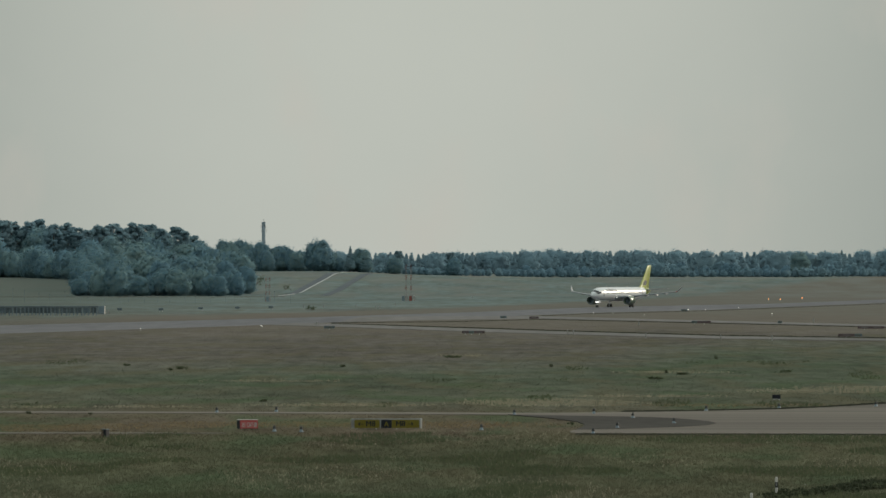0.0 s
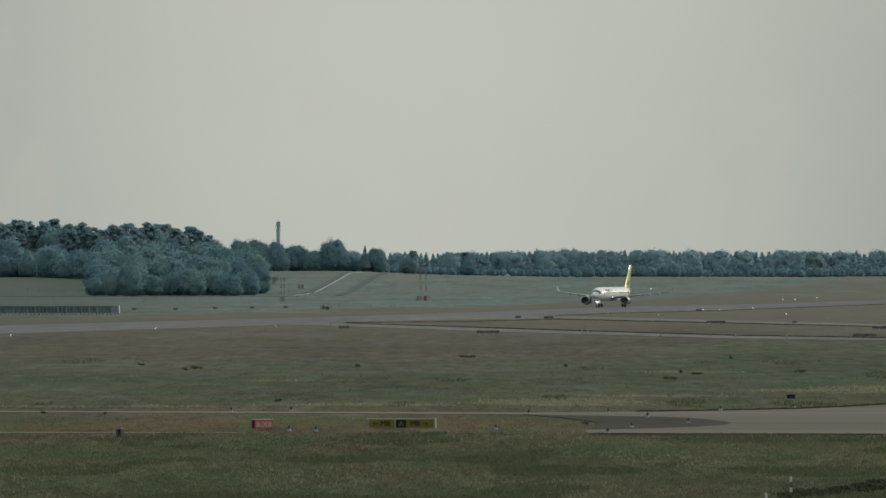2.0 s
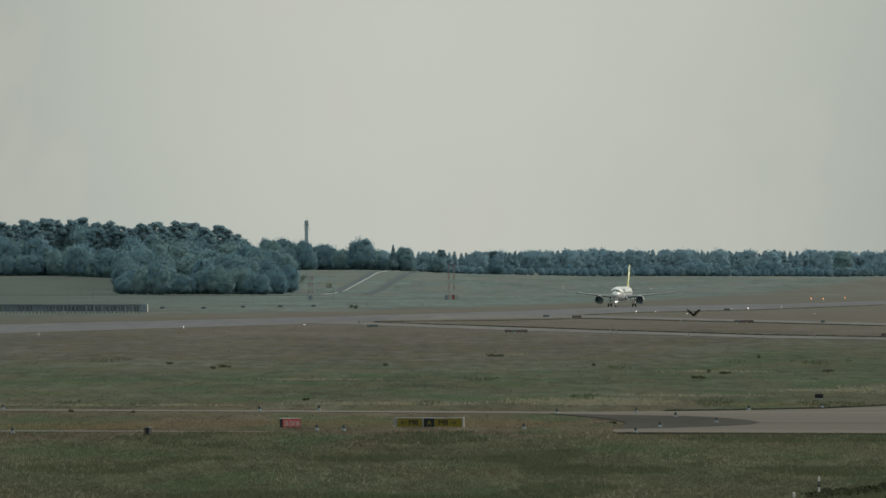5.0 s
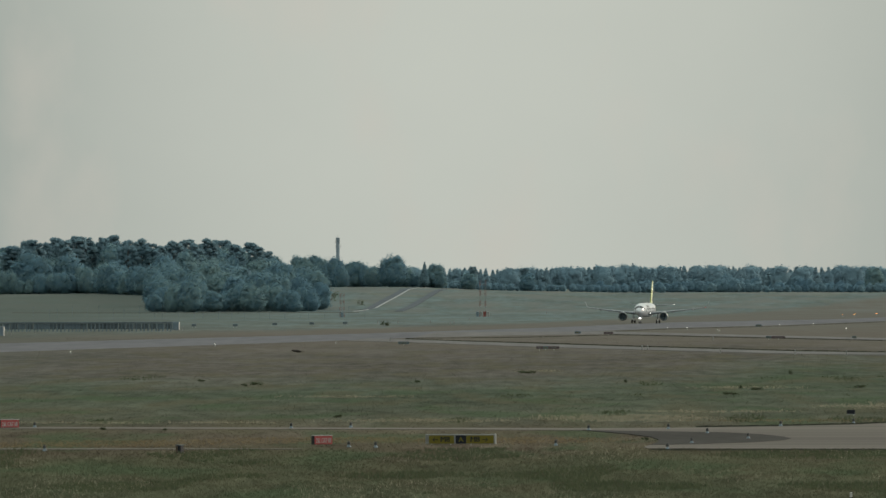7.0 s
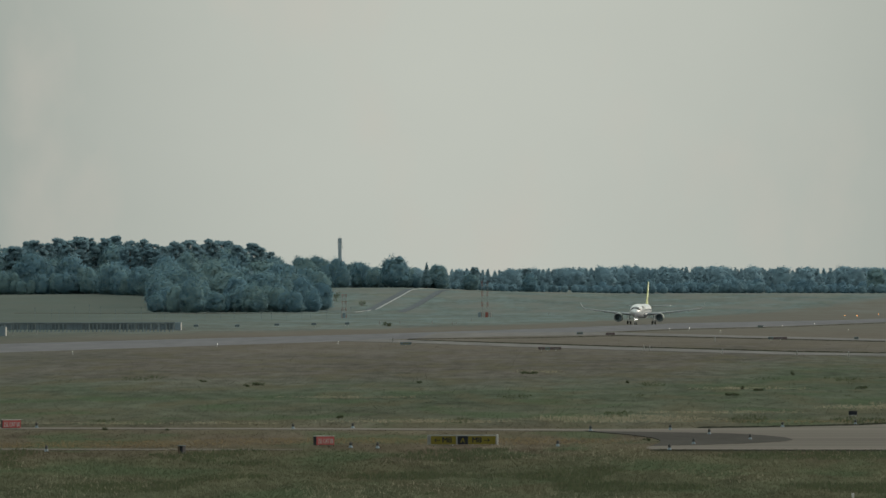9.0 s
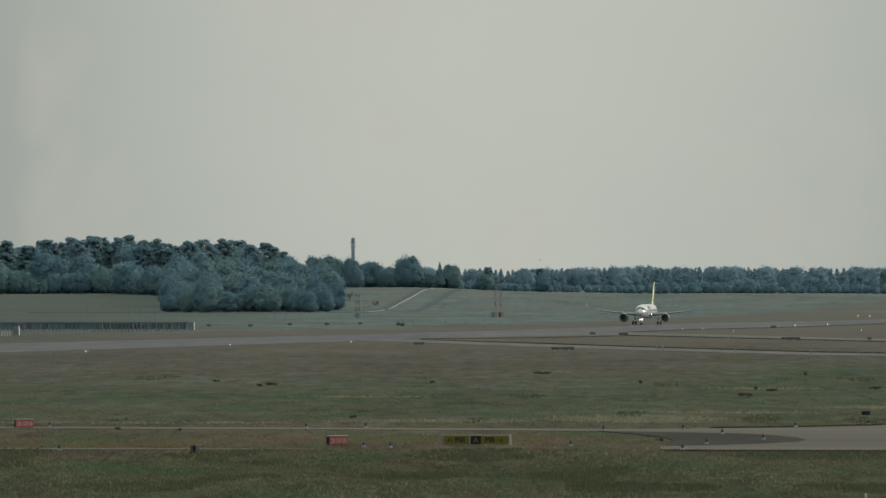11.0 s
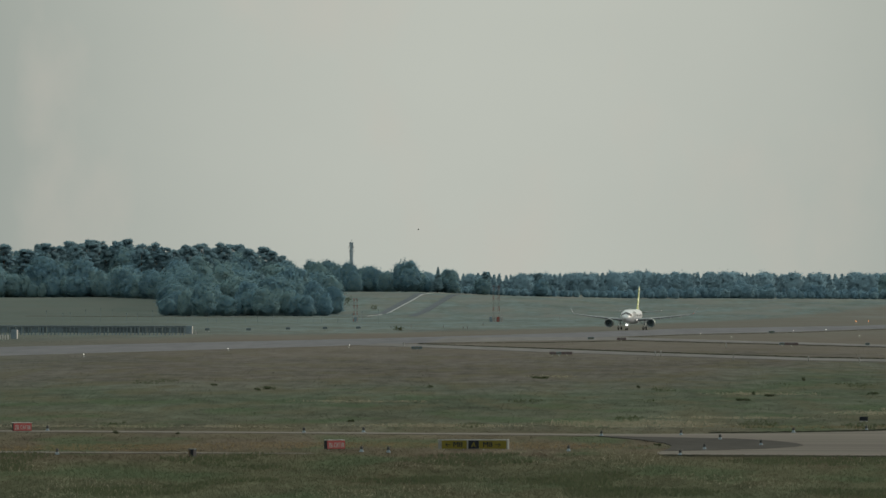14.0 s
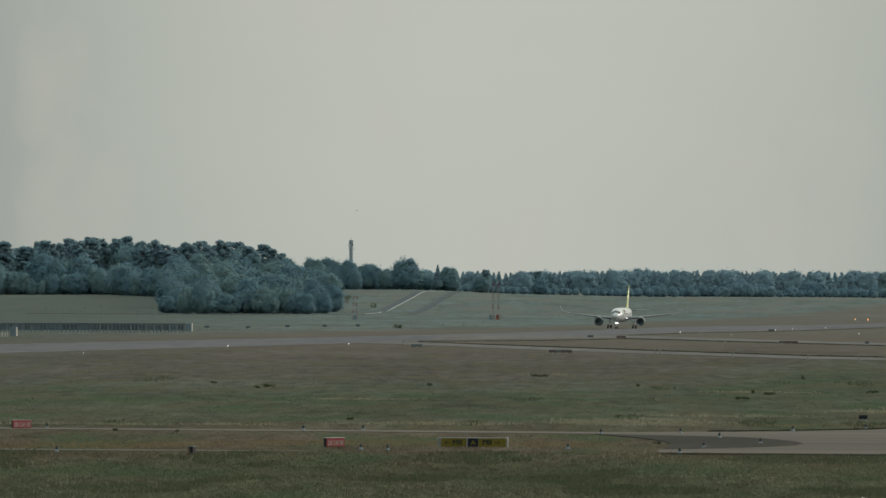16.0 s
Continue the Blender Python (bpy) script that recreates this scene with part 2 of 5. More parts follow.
STRIP = grainy("pale_exit_taxiway_asphalt", (0.118, 0.115, 0.114), (0.162, 0.158, 0.155), 0.25, 0.85, stretch=(1, 0.06, 1), spec=0.02)
# the shadow line at grass edges is put into this dark colour
VERGE_SHADOW = grainy("dark_verge_grass", (0.034, 0.036, 0.028), (0.058, 0.058, 0.044), 0.6, 0.95, spec=0.05)
# bush colour kept very dark to replace a shadow on the grass
SHADOW_BUSH = grainy("very_dark_low_bush", (0.044, 0.054, 0.034), (0.066, 0.074, 0.047), 0.6, 0.95, island=0.4, spec=0.05)
# distance haze is mixed into the leaf colours, making them pale and blue
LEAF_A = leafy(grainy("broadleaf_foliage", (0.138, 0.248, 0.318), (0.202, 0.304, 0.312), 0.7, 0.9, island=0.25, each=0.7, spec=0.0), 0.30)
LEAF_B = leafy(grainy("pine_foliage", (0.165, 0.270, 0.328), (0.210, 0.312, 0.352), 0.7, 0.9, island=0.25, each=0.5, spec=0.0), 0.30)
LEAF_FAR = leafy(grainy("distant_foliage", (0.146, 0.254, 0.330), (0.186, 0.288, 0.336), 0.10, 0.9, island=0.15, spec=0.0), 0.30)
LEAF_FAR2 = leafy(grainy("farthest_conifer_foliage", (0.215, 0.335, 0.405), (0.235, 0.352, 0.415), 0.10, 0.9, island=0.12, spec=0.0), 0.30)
BARK = grainy("grey_brown_bark", (0.07, 0.055, 0.045), (0.13, 0.10, 0.08), 1.5, 0.9, bump=0.4)
WHITE = grainy("white_aircraft_paint", (0.545, 0.580, 0.610), (0.590, 0.615, 0.635), 0.6, 0.38, coat=1.0)
LIME = grainy("lime_green_paint", (0.240, 0.288, 0.040), (0.288, 0.336, 0.056), 0.5, 0.3, coat=0.5)
NACELLE = grainy("dark_green_engine_paint", (0.088, 0.132, 0.090), (0.116, 0.160, 0.108), 0.8, 0.3, coat=0.4)
WINGGREY = grainy("light_grey_wing_paint", (0.181, 0.201, 0.219), (0.224, 0.243, 0.262), 0.5, 0.35)
METAL = grainy("bare_polished_metal", (0.55, 0.55, 0.56), (0.7, 0.7, 0.7), 2.0, 0.25, 1.0)
STEEL = grainy("grey_galvanised_steel", (0.30, 0.31, 0.32), (0.42, 0.43, 0.43), 2.0, 0.5, 0.6)
RUBBER = grainy("black_tyre_rubber", (0.018, 0.018, 0.018), (0.035, 0.034, 0.032), 3.0, 0.85)
DARKGLASS = grainy("dark_cockpit_glass", (0.020, 0.026, 0.034), (0.030, 0.036, 0.044), 1.0, 0.12, spec=0.5)
BLACK = grainy("matt_black_paint", (0.018, 0.019, 0.02), (0.035, 0.036, 0.037), 2.0, 0.6)
# dark paint lifted towards blue-grey, with distance haze mixed in
DARKBOX = grainy("dark_weathered_box_paint", (0.077, 0.104, 0.120), (0.119, 0.151, 0.168), 2.0, 0.7)
SLATE = grainy("dark_slate_lettering", (0.02, 0.035, 0.04), (0.035, 0.05, 0.055), 2.0, 0.5)
SIGNRED = grainy("signal_red_panel", (0.400, 0.066, 0.068), (0.460, 0.092, 0.090), 2.0, 0.5)
SIGNWHITE = grainy("white_sign_paint", (0.395, 0.383, 0.370), (0.484, 0.472, 0.452), 3.0, 0.5)
SIGNYELLOW = grainy("faded_yellow_panel", (0.136, 0.114, 0.016), (0.169, 0.142, 0.025), 2.0,  0.6, spec=0.2)
SIGNBLACK = grainy("black_sign_panel", (0.010, 0.012, 0.018), (0.018, 0.021, 0.028), 2.0,  0.6, spec=0.2)
CASING = grainy("weathered_aluminium_casing", (0.189, 0.194, 0.194), (0.273, 0.278, 0.273), 3.0, 0.5, 0.5)
RUST = grainy("dark_red_brown_panel", (0.078, 0.056, 0.060), (0.104, 0.074, 0.078), 2.0, 0.6)
REDMAST = grainy("faded_red_mast_paint", (0.168, 0.039, 0.032), (0.220, 0.058, 0.047), 1.0, 0.6)
WHITEMAST = grainy("weathered_white_mast_paint", (0.220, 0.220, 0.215), (0.289, 0.289, 0.278), 1.0, 0.6)
# the tower's colour carries the haze: paler and bluer than its concrete
MAST_CONCRETE = grainy("dark_grey_tower_concrete", (0.203, 0.255, 0.292), (0.270, 0.323, 0.360), 0.6, 0.85)
BLUEGREY = grainy("blue_grey_cabinet_paint", (0.119, 0.168, 0.203), (0.161, 0.210, 0.245), 1.0, 0.6)
BROWNBOX = grainy("brown_timber_slats", (0.10, 0.075, 0.05), (0.17, 0.13, 0.085), 6.0, 0.8)
FEATHER = grainy("black_brown_feathers", (0.012, 0.011, 0.010), (0.035, 0.03, 0.026), 20.0, 0.9, spec=0.05)
PATH = grainy("pale_gravel_path", (0.28, 0.30, 0.305), (0.36, 0.38, 0.385), 0.5, 0.9, spec=0.02)
TRACK = grainy("dark_service_track", (0.082, 0.098, 0.112), (0.104, 0.120, 0.134), 0.5, 0.9, spec=0.02)
LAMP_WHITE = glowing("white_lamp_glass", (1.0, 0.96, 0.88), 2.6)
LAMP_AMBER = glowing("amber_lamp_glass", (1.0, 0.33, 0.08), 4.0)
LAMP_RED = glowing("red_lamp_glass", (1.0, 0.12, 0.10), 1.5)
LANDING = glowing("landing_light_glass", (1.0, 0.98, 0.94), 6.0)

# ---------------------------------------------------------------- mesh helpers
class Shape:
    """Gathers simple solids into one mesh."""

    def __init__(self):
        self.v, self.f = [], []

    def add(self, verts, faces):
        k = len(self.v)
        self.v += [tuple(p) for p in verts]
        self.f += [tuple(i + k for i in f) for f in faces]
        return self

    def box(self, x, y, z, sx, sy, sz, bevel=0.0, turn=0.0):
        """A box centred in x and y with its bottom at z; its upright and top edges are chamfered."""
        hx, hy = sx / 2, sy / 2
        b = min(bevel, hx * 0.9, hy * 0.9, sz * 0.45)
        ring = [(-hx + b, -hy), (hx - b, -hy), (hx, -hy + b), (hx, hy - b), (hx - b, hy), (-hx + b, hy), (-hx, hy - b), (-hx, -hy + b)] if b else [(-hx, -hy), (hx, -hy), (hx, hy), (-hx, hy)]
        levels = [(z, 1.0), (z + sz - b, 1.0), (z + sz, 0.0)] if b else [(z, 1.0), (z + sz, 1.0)]
        c, s = math.cos(turn), math.sin(turn)
        rings = []
        for lz, keep in levels:
            row = []
            for px, py in ring:
                if keep == 0.0:
                    px, py = px * (hx - b) / hx, py * (hy - b) / hy
                row.append((x + c * px - s * py, y + s * px + c * py, lz))
            rings.append(row)
        return self.loft(rings)

    def loft(self, rings, caps=True, closed=True):
        n = len(rings[0])
        verts = [p for r in rings for p in r]
        faces = []
        for i in range(len(rings) - 1):
            for j in range(n if closed else n - 1):
                k = (j + 1) % n
                faces.append((i * n + j, i * n + k, (i + 1) * n + k, (i + 1) * n + j))
        if caps:
            faces.append(tuple(range(n - 1, -1, -1)))
            faces.append(tuple((len(rings) - 1) * n + j for j in range(n)))
        return self.add(verts, faces)

    def tube(self, a, b, ra, rb=None, n=8):
        a, b = Vector(a), Vector(b)
        rb = ra if rb is None else rb
        q = (b - a).to_track_quat("Z", "Y")
        ring = [Vector((math.cos(2 * math.pi * i / n), math.sin(2 * math.pi * i / n), 0)) for i in range(n)]
        return self.loft([[a + q @ (p * ra) for p in ring], [b + q @ (p * rb) for p in ring]])

    def lathe(self, centre, axis, profile, n=16):
        """profile: (distance along the axis, radius)."""
        c = Vector(centre)
        q = Vector(axis).to_track_quat("Z", "Y")
        rings = [[c + q @ Vector((r * math.cos(2 * math.pi * i / n), r * math.sin(2 * math.pi * i / n), h)) for i in range(n)] for h, r in profile]
        return self.loft(rings)

    def prism(self, outline, z0, z1):
        """A flat plate with the given outline (x, y)."""
        return self.loft([[(x, y, z0) for x, y in outline], [(x, y, z1) for x, y in outline]])

    def plate_xz(self, outline, y0, y1):
        return self.loft([[(x, y0, z) for x, z in outline], [(x, y1, z) for x, z in outline]])


def mesh_of(name, shape, material, smooth=False):
    me = bpy.data.meshes.new(name)
    me.from_pydata(shape.v, [], shape.f)
    bm = bmesh.new()
    bm.from_mesh(me)
    bmesh.ops.recalc_face_normals(bm, faces=bm.faces)
    bm.to_mesh(me)
    bm.free()
    if smooth:
        me.polygons.foreach_set("use_smooth", [True] * len(me.polygons))
    me.materials.append(material)
    return me


def part(name, shape, material, parent=None, label="", smooth=False, at=None):
    ob = new(name, mesh_of(name, shape, material, smooth))
    if parent:
        ob.parent = parent
    if at:
        ob.location = at
    return tagged(ob, label)


def thing(name, label, category, m, group=""):
    ob = new(name)
    ob.empty_display_size = 0.2
    ob.matrix_world = m
    return tagged(ob, label, category, group)


def raw(name, verts, faces, material):
    me = bpy.data.meshes.new(name)
    me.from_pydata(verts, [], faces)
    me.materials.append(material)
    return me


def smooth01(a, b, v):
    t = min(1.0, max(0.0, (v - a) / (b - a)))
    return t * t * (3 - 2 * t)


# ---------------------------------------------------------------- ground, runway, taxiways
def ground_z(x, y):
    """The airfield is level; behind it the land rises to a long low ridge."""
    if y < 3400:
        return 0.0
    crest = float(np.interp(x, (-400, -187, -140, -85, -53, -34, 0, 52, 187, 400), (5.3, 5.3, 5.6, 7.2, 7.6, 6.9, 5.7, 4.9, 5.1, 5.1)))
    bumps = 0.35 * noise.noise(Vector((x * 0.03, y * 0.006, 3.0)))
    return smooth01(3440, 4330, y) * (crest + bumps)


def build_ground():
    xs = [-6000, -3000, -1500, -800, -500] + list(range(-400, 401, 10)) + [500, 800, 1500, 3000, 6000]
    ys = [-6000, -3000, -1500, -600, 0, 300] + list(range(400, 3400, 60)) + list(range(3400, 4500, 18)) + [4700, 4990, 5600, 7000, 9000]
    verts = [(x, y, ground_z(x, y) if abs(x) <= 400 or y > 3400 else 0.0) for y in ys for x in xs]
    w = len(xs)
    faces = [(j * w + i, j * w + i + 1, (j + 1) * w + i + 1, (j + 1) * w + i) for j in range(len(ys) - 1) for i in range(w - 1)]
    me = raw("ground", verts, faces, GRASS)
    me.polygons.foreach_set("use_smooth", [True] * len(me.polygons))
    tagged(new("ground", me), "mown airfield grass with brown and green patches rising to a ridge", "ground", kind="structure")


def slab(name, outline, material, label, category, top, bottom=-0.3):
    s = Shape()
    s.prism(outline, bottom, top)
    me = mesh_of(name, s, material)
    return tagged(new(name, me), label, category, kind="structure")


build_ground()
runway_far = [(-132.7, 2017.0), (-94.9, 2179.3), (-68.0, 2293.5), (-35.7, 2430.8), (7.5, 2657.9), (43.7, 2902.0), (100.0, 3091.3), (146.6, 3365.7), (241.5, 3895.9)]
runway_near = [(229.0, 3693.5), (136.9, 3142.5), (72.4, 2761.2), (39.6, 2633.3), (13.2, 2473.0), (-11.0, 2350.4), (-45.8, 2154.5), (-61.9, 2075.9), (-85.4, 1961.4), (-118.4, 1800.0)]
slab("runway", runway_far + runway_near, ASPHALT, "long grey asphalt runway seen at a flat angle", "runway", 0.04)
slab("taxiway_upper", [(-19.8, 2473.0), (-3.3, 2483.8), (24.4, 2494.7), (56.9, 2350.4), (95.7, 2196.1), (127.8, 2060.9)] + [(124.2, 2002.8), (93.1, 2138.3), (55.3, 2284.3), (23.5, 2400.0), (-3.1, 2350.4), (-23.3, 2275.2)],
     STRIP, "grey exit taxiway leaving the runway", "taxiway", 0.06)
slab("taxiway_lower", [(-33.1, 2257.1), (-22.7, 2221.9), (1.9, 2106.7), (24.1, 2009.9), (51.9, 1902.3), (80.4, 1846.8), (109.5, 1766.5)] + [(106.2, 1713.3), (78.4, 1800.0), (50.4, 1846.8), (23.3, 1941.3), (1.8, 2024.2), (-21.9, 2138.3), (-36.9, 2187.7)],
     STRIP, "grey exit taxiway curving towards the apron", "taxiway", 0.06)
slab("taxiway_crossing", [(-83.3, 1010.3), (-43.8, 1006.7), (-15.8, 1001.4), (6.4, 996.1), (12.0, 996.1), (20.4, 1002.1), (26.0, 1007.8), (33.6, 1017.5), (39.3, 1032.3), (46.0, 1055.3), (70.0, 1128.6)] + [(54.1, 872.4), (38.4, 880.5), (25.3, 881.9), (15.5, 883.2), (11.4, 884.6), (11.1, 891.5), (11.7, 901.4), (14.9, 907.2), (16.3, 929.4), (14.6, 951.2), (9.5, 972.3), (6.3, 984.1), (-15.6, 991.6), (-43.4, 996.8), (-82.6, 1001.4)],
     CONCRETE, "pale concrete taxiway widening into an intersection", "taxiway", 0.05)
slab("tarmac_shoulder", [(6.3, 984.1), (9.6, 979.0), (14.9, 974.0), (19.7, 969.0), (22.9, 957.6), (24.7, 944.9), (25.1, 934.0), (24.2, 924.9), (21.1, 914.5), (16.9, 907.2), (13.9, 903.4), (11.7, 901.4), (12.6, 914.5), (12.9, 929.4), (12.4, 943.3), (10.5, 960.8), (8.4, 972.3)],
     TARMAC, "dark tarmac infill beside the pale concrete", "pavement", 0.075)
slab("service_road", [(-73.6, 892.9), (-38.7, 888.2), (-29.5, 887.6), (-18.9, 885.4)] + [(-18.8, 882.7), (-29.3, 881.6), (-38.4, 881.6), (-72.9, 884.6)], CONCRETE, "narrow pale service road through the grass", "road", 0.05)


# ---------------------------------------------------------------- ridge paths
def ribbon(name, points, width, material, label, category):
    """A strip draped over the slope."""
    verts, faces = [], []
    for i, (x, y) in enumerate(points):
        z = ground_z(x, y)
        for dx, dz in ((-width / 2, -0.3), (-width / 2, 0.12), (width / 2, 0.12), (width / 2, -0.3)):
            verts.append((x + dx, y, z + dz))
    for i in range(len(points) - 1):
        for j in range(3):
            faces.append((i * 4 + j, i * 4 + j + 1, i * 4 + j + 5, i * 4 + j + 4))
    tagged(new(name, raw(name, verts, faces, material)), label, category, kind="structure")


def eased(points, n=8):
    """Points along a smooth line through the given ones."""
    p = [points[0]] + list(points) + [points[-1]]
    out = []
    for k in range(1, len(p) - 2):
        for s in range(n):
            t = s / n
            out.append(tuple(0.5 * (2 * p[k][m] + (p[k + 1][m] - p[k - 1][m]) * t + (2 * p[k - 1][m] - 5 * p[k][m] + 4 * p[k + 1][m] - p[k + 2][m]) * t * t
                                    + (3 * p[k][m] - p[k - 1][m] - 3 * p[k + 1][m] + p[k + 2][m]) * t ** 3) for m in (0, 1)))
    return out + [points[-1]]


ribbon("ridge_path", eased(((-57.5, 3560), (-55.3, 3586), (-51.6, 3652), (-49.4, 3796), (-46.9, 3946), (-45.0, 4102), (-43.2, 4215), (-41.0, 4300), (-37.1, 4334), (-32.5, 4340))), 0.62, PATH, "pale path climbing the grassy ridge", "path")
ribbon("ridge_strip", eased(((-54.6, 3615), (-53.1, 3642), (-51.6, 3760), (-49.4, 3900), (-47.6, 4030), (-45.9, 4160), (-44.0, 4240))), 3.0, TRACK, "dark asphalt strip beside the pale path", "track")
ribbon("ridge_track", eased(((-41.6, 3560), (-40.2, 3640), (-38.6, 3715), (-36.4, 3870), (-34.2, 4020), (-32.4, 4190), (-30.5, 4290))), 3.0, TRACK, "dark service track climbing the grassy ridge", "track")
ribbon("ridge_foot_road", [(-75 + 8 * i, 3520 + 6 * math.sin(i * 0.4)) for i in range(-12, 3)], 8.2, CONCRETE, "pale service road along the foot of the woods", "road")


# ---------------------------------------------------------------- trees
def clump_mesh(rng, centres, sizes):
    """Many small bent leaf clumps, each of two triangles."""
    n = len(centres)
    a = rng.normal(size=(n, 3))
    a /= np.linalg.norm(a, axis=1)[:, None]
    b = np.cross(a, rng.normal(size=(n, 3)))
    b /= np.linalg.norm(b, axis=1)[:, None]
    c = np.cross(a, b)
    s = np.asarray(sizes)[:, None]
    quad = np.stack([centres - a * s, centres - b * s * 0.7 + c * s * 0.25, centres + a * s, centres + b * s * 0.7 + c * s * 0.25], axis=1)
    return quad.reshape(-1, 3), np.arange(n * 4).reshape(-1, 4)


def unit(v):
    return v / np.maximum(np.linalg.norm(v, axis=1), 1e-9)[:, None]


def foliage(rng, lobes, centre, leaf, cover):
    """Leaf sprays laid over the lobes of a crown: corners, and the soft shading normal of each spray.
    lobes: (x, y, z, rx, ry, rz); leaf: half length of a spray; cover: how many times over the lobes are covered."""
    corners, normals = [], []
    centre = np.array(centre)
    up = np.array((0, 0, 0.30))
    lat, lon = np.meshgrid(np.linspace(-math.pi / 2, math.pi / 2, 7), np.linspace(0, 2 * math.pi, 11), indexing="ij")
    globe = np.stack([np.cos(lat) * np.cos(lon), np.cos(lat) * np.sin(lon), np.sin(lat)], axis=2)
    cells = np.stack([globe[:-1, :-1], globe[:-1, 1:], globe[1:, 1:], globe[1:, :-1]], axis=2).reshape(-1, 3)
    for cx, cy, cz, rx, ry, rz in lobes:
        # the dense inner mass of the lobe
        swell = 0.96 + 0.13 * np.sin(5.0 * cells[:, :1] + 7 * cx) * np.sin(4.0 * cells[:, 2:] + 5 * cz) + 0.10 * np.sin(9.0 * cells[:, 1:2] + 3 * cy)
        p = np.array((cx, cy, cz)) + cells * np.array((rx, ry, rz)) * swell
        corners.append(p.reshape(-1, 4, 3))
        normals.append(unit(unit(cells / np.array((rx, ry, rz))) * 0.40 + unit(p - centre) * 0.50 + up))
        area = 4 * math.pi * ((rx * ry) ** 1.6 / 3 + 2 * (rx * rz) ** 1.6 / 3) ** 0.625
        k = max(10, int(cover * area / (1.3 * leaf * leaf)))
        d = unit(rng.normal(size=(k, 3)))
        swell = 1 + 0.13 * np.sin(5.0 * d[:, :1] + 7 * cx) * np.sin(4.0 * d[:, 2:] + 5 * cz) + 0.10 * np.sin(9.0 * d[:, 1:2] + 3 * cy)
        depth = 0.95 + 0.10 * rng.random((k, 1)) + 0.34 * rng.random((k, 1)) ** 4
        p = np.array((cx, cy, cz)) + d * np.array((rx, ry, rz)) * swell * depth
        out = unit(d / np.array((rx, ry, rz)))
        soft = unit(out * 0.40 + unit(p - centre) * 0.50 + up + rng.normal(size=(k, 3)) * 0.22)
        face = unit(out + rng.normal(size=(k, 3)) * 0.45)
        a = unit(np.cross(face, rng.normal(size=(k, 3))))
        b = np.cross(face, a)
        s = leaf * (0.5 + 1.1 * rng.random((k, 1)) ** 1.5)
        quad = np.stack([p - a * s, p - b * s * 0.7, p + a * s, p + b * s * 0.7], axis=1)
        turned = np.sum(np.cross(quad[:, 1] - quad[:, 0], quad[:, 2] - quad[:, 0]) * soft, axis=1) < 0
        quad[turned] = quad[turned][:, ::-1]
        corners.append(quad)
        normals.append(np.repeat(soft, 4, axis=0))
    return np.concatenate(corners).reshape(-1, 3), np.concatenate(normals)


def leaf_mesh(name, verts, normals, material):
    me = raw(name, verts.tolist(), np.arange(len(verts)).reshape(-1, 4).tolist(), material)
    me.polygons.foreach_set("use_smooth", [True] * len(me.polygons))
    me.normals_split_custom_set_from_vertices(normals.tolist())
    return me


def crown_lobes(rng, kind, h):
    """Rounded masses of leaves that make up a crown of height h, and the crown's centre."""
    lobes = []
    if kind == "broadleaf":
        turn, wide = rng.random() * 6.283, 0.85 + 0.3 * rng.random()
        lobes.append((0, 0, h * 0.46, h * 0.28 * wide, h * 0.28 * wide, h * 0.45))
        lobes.append((h * 0.05 * math.cos(turn), h * 0.05 * math.sin(turn), h * 0.28, h * 0.30 * wide, h * 0.30 * wide, h * 0.26))
        for i in range(11):
            t = (i + rng.random()) / 11
            a = turn + i * 2.4 + rng.normal() * 0.5
            z = h * (0.14 + 0.74 * t)
            shell = h * 0.28 * wide * math.sqrt(max(0.05, 1 - ((z - h * 0.46) / (h * 0.45)) ** 2))
            s = h * (0.10 + 0.06 * rng.random())
            r = max(0.0, shell - s * (0.72 - 0.3 * rng.random()))
            lobes.append((r * math.cos(a), r * math.sin(a), min(z, h - s * 0.9), s * (0.9 + 0.5 * rng.random()), s * (0.9 + 0.5 * rng.random()), s * (1.0 + 0.3 * rng.random())))
        return lobes, (0, 0, h * 0.42)
    if kind == "pine":
        for i in range(30):
            t = (i + rng.random()) / 30
            reach = h * 0.150 * math.sin(math.pi * (0.22 + 0.7 * t)) ** 0.7
            a, r = i * 2.4 + rng.normal() * 0.6, reach * (0.35 + 0.75 * rng.random())
            s = h * (0.022 + 0.030 * rng.random())
            lobes.append((r * math.cos(a), r * math.sin(a), min(h * (0.46 + 0.52 * t), h - 0.55 * s), s * 1.3, s * 1.3, s * 0.9))
        return lobes, (0, 0, h * 0.66)
    for i in range(12):
        t = (i + rng.random() * 0.5) / 12
        reach = h * 0.19 * (1 - t) ** 0.9 + h * 0.012
        for k in range(3):
            a = rng.random() * 6.283
            lobes.append((0.5 * reach * math.cos(a), 0.5 * reach * math.sin(a), h * (0.08 + 0.89 * t), reach * 0.66, reach * 0.66, h * 0.05))
    return lobes, (0, 0, h * 0.3)


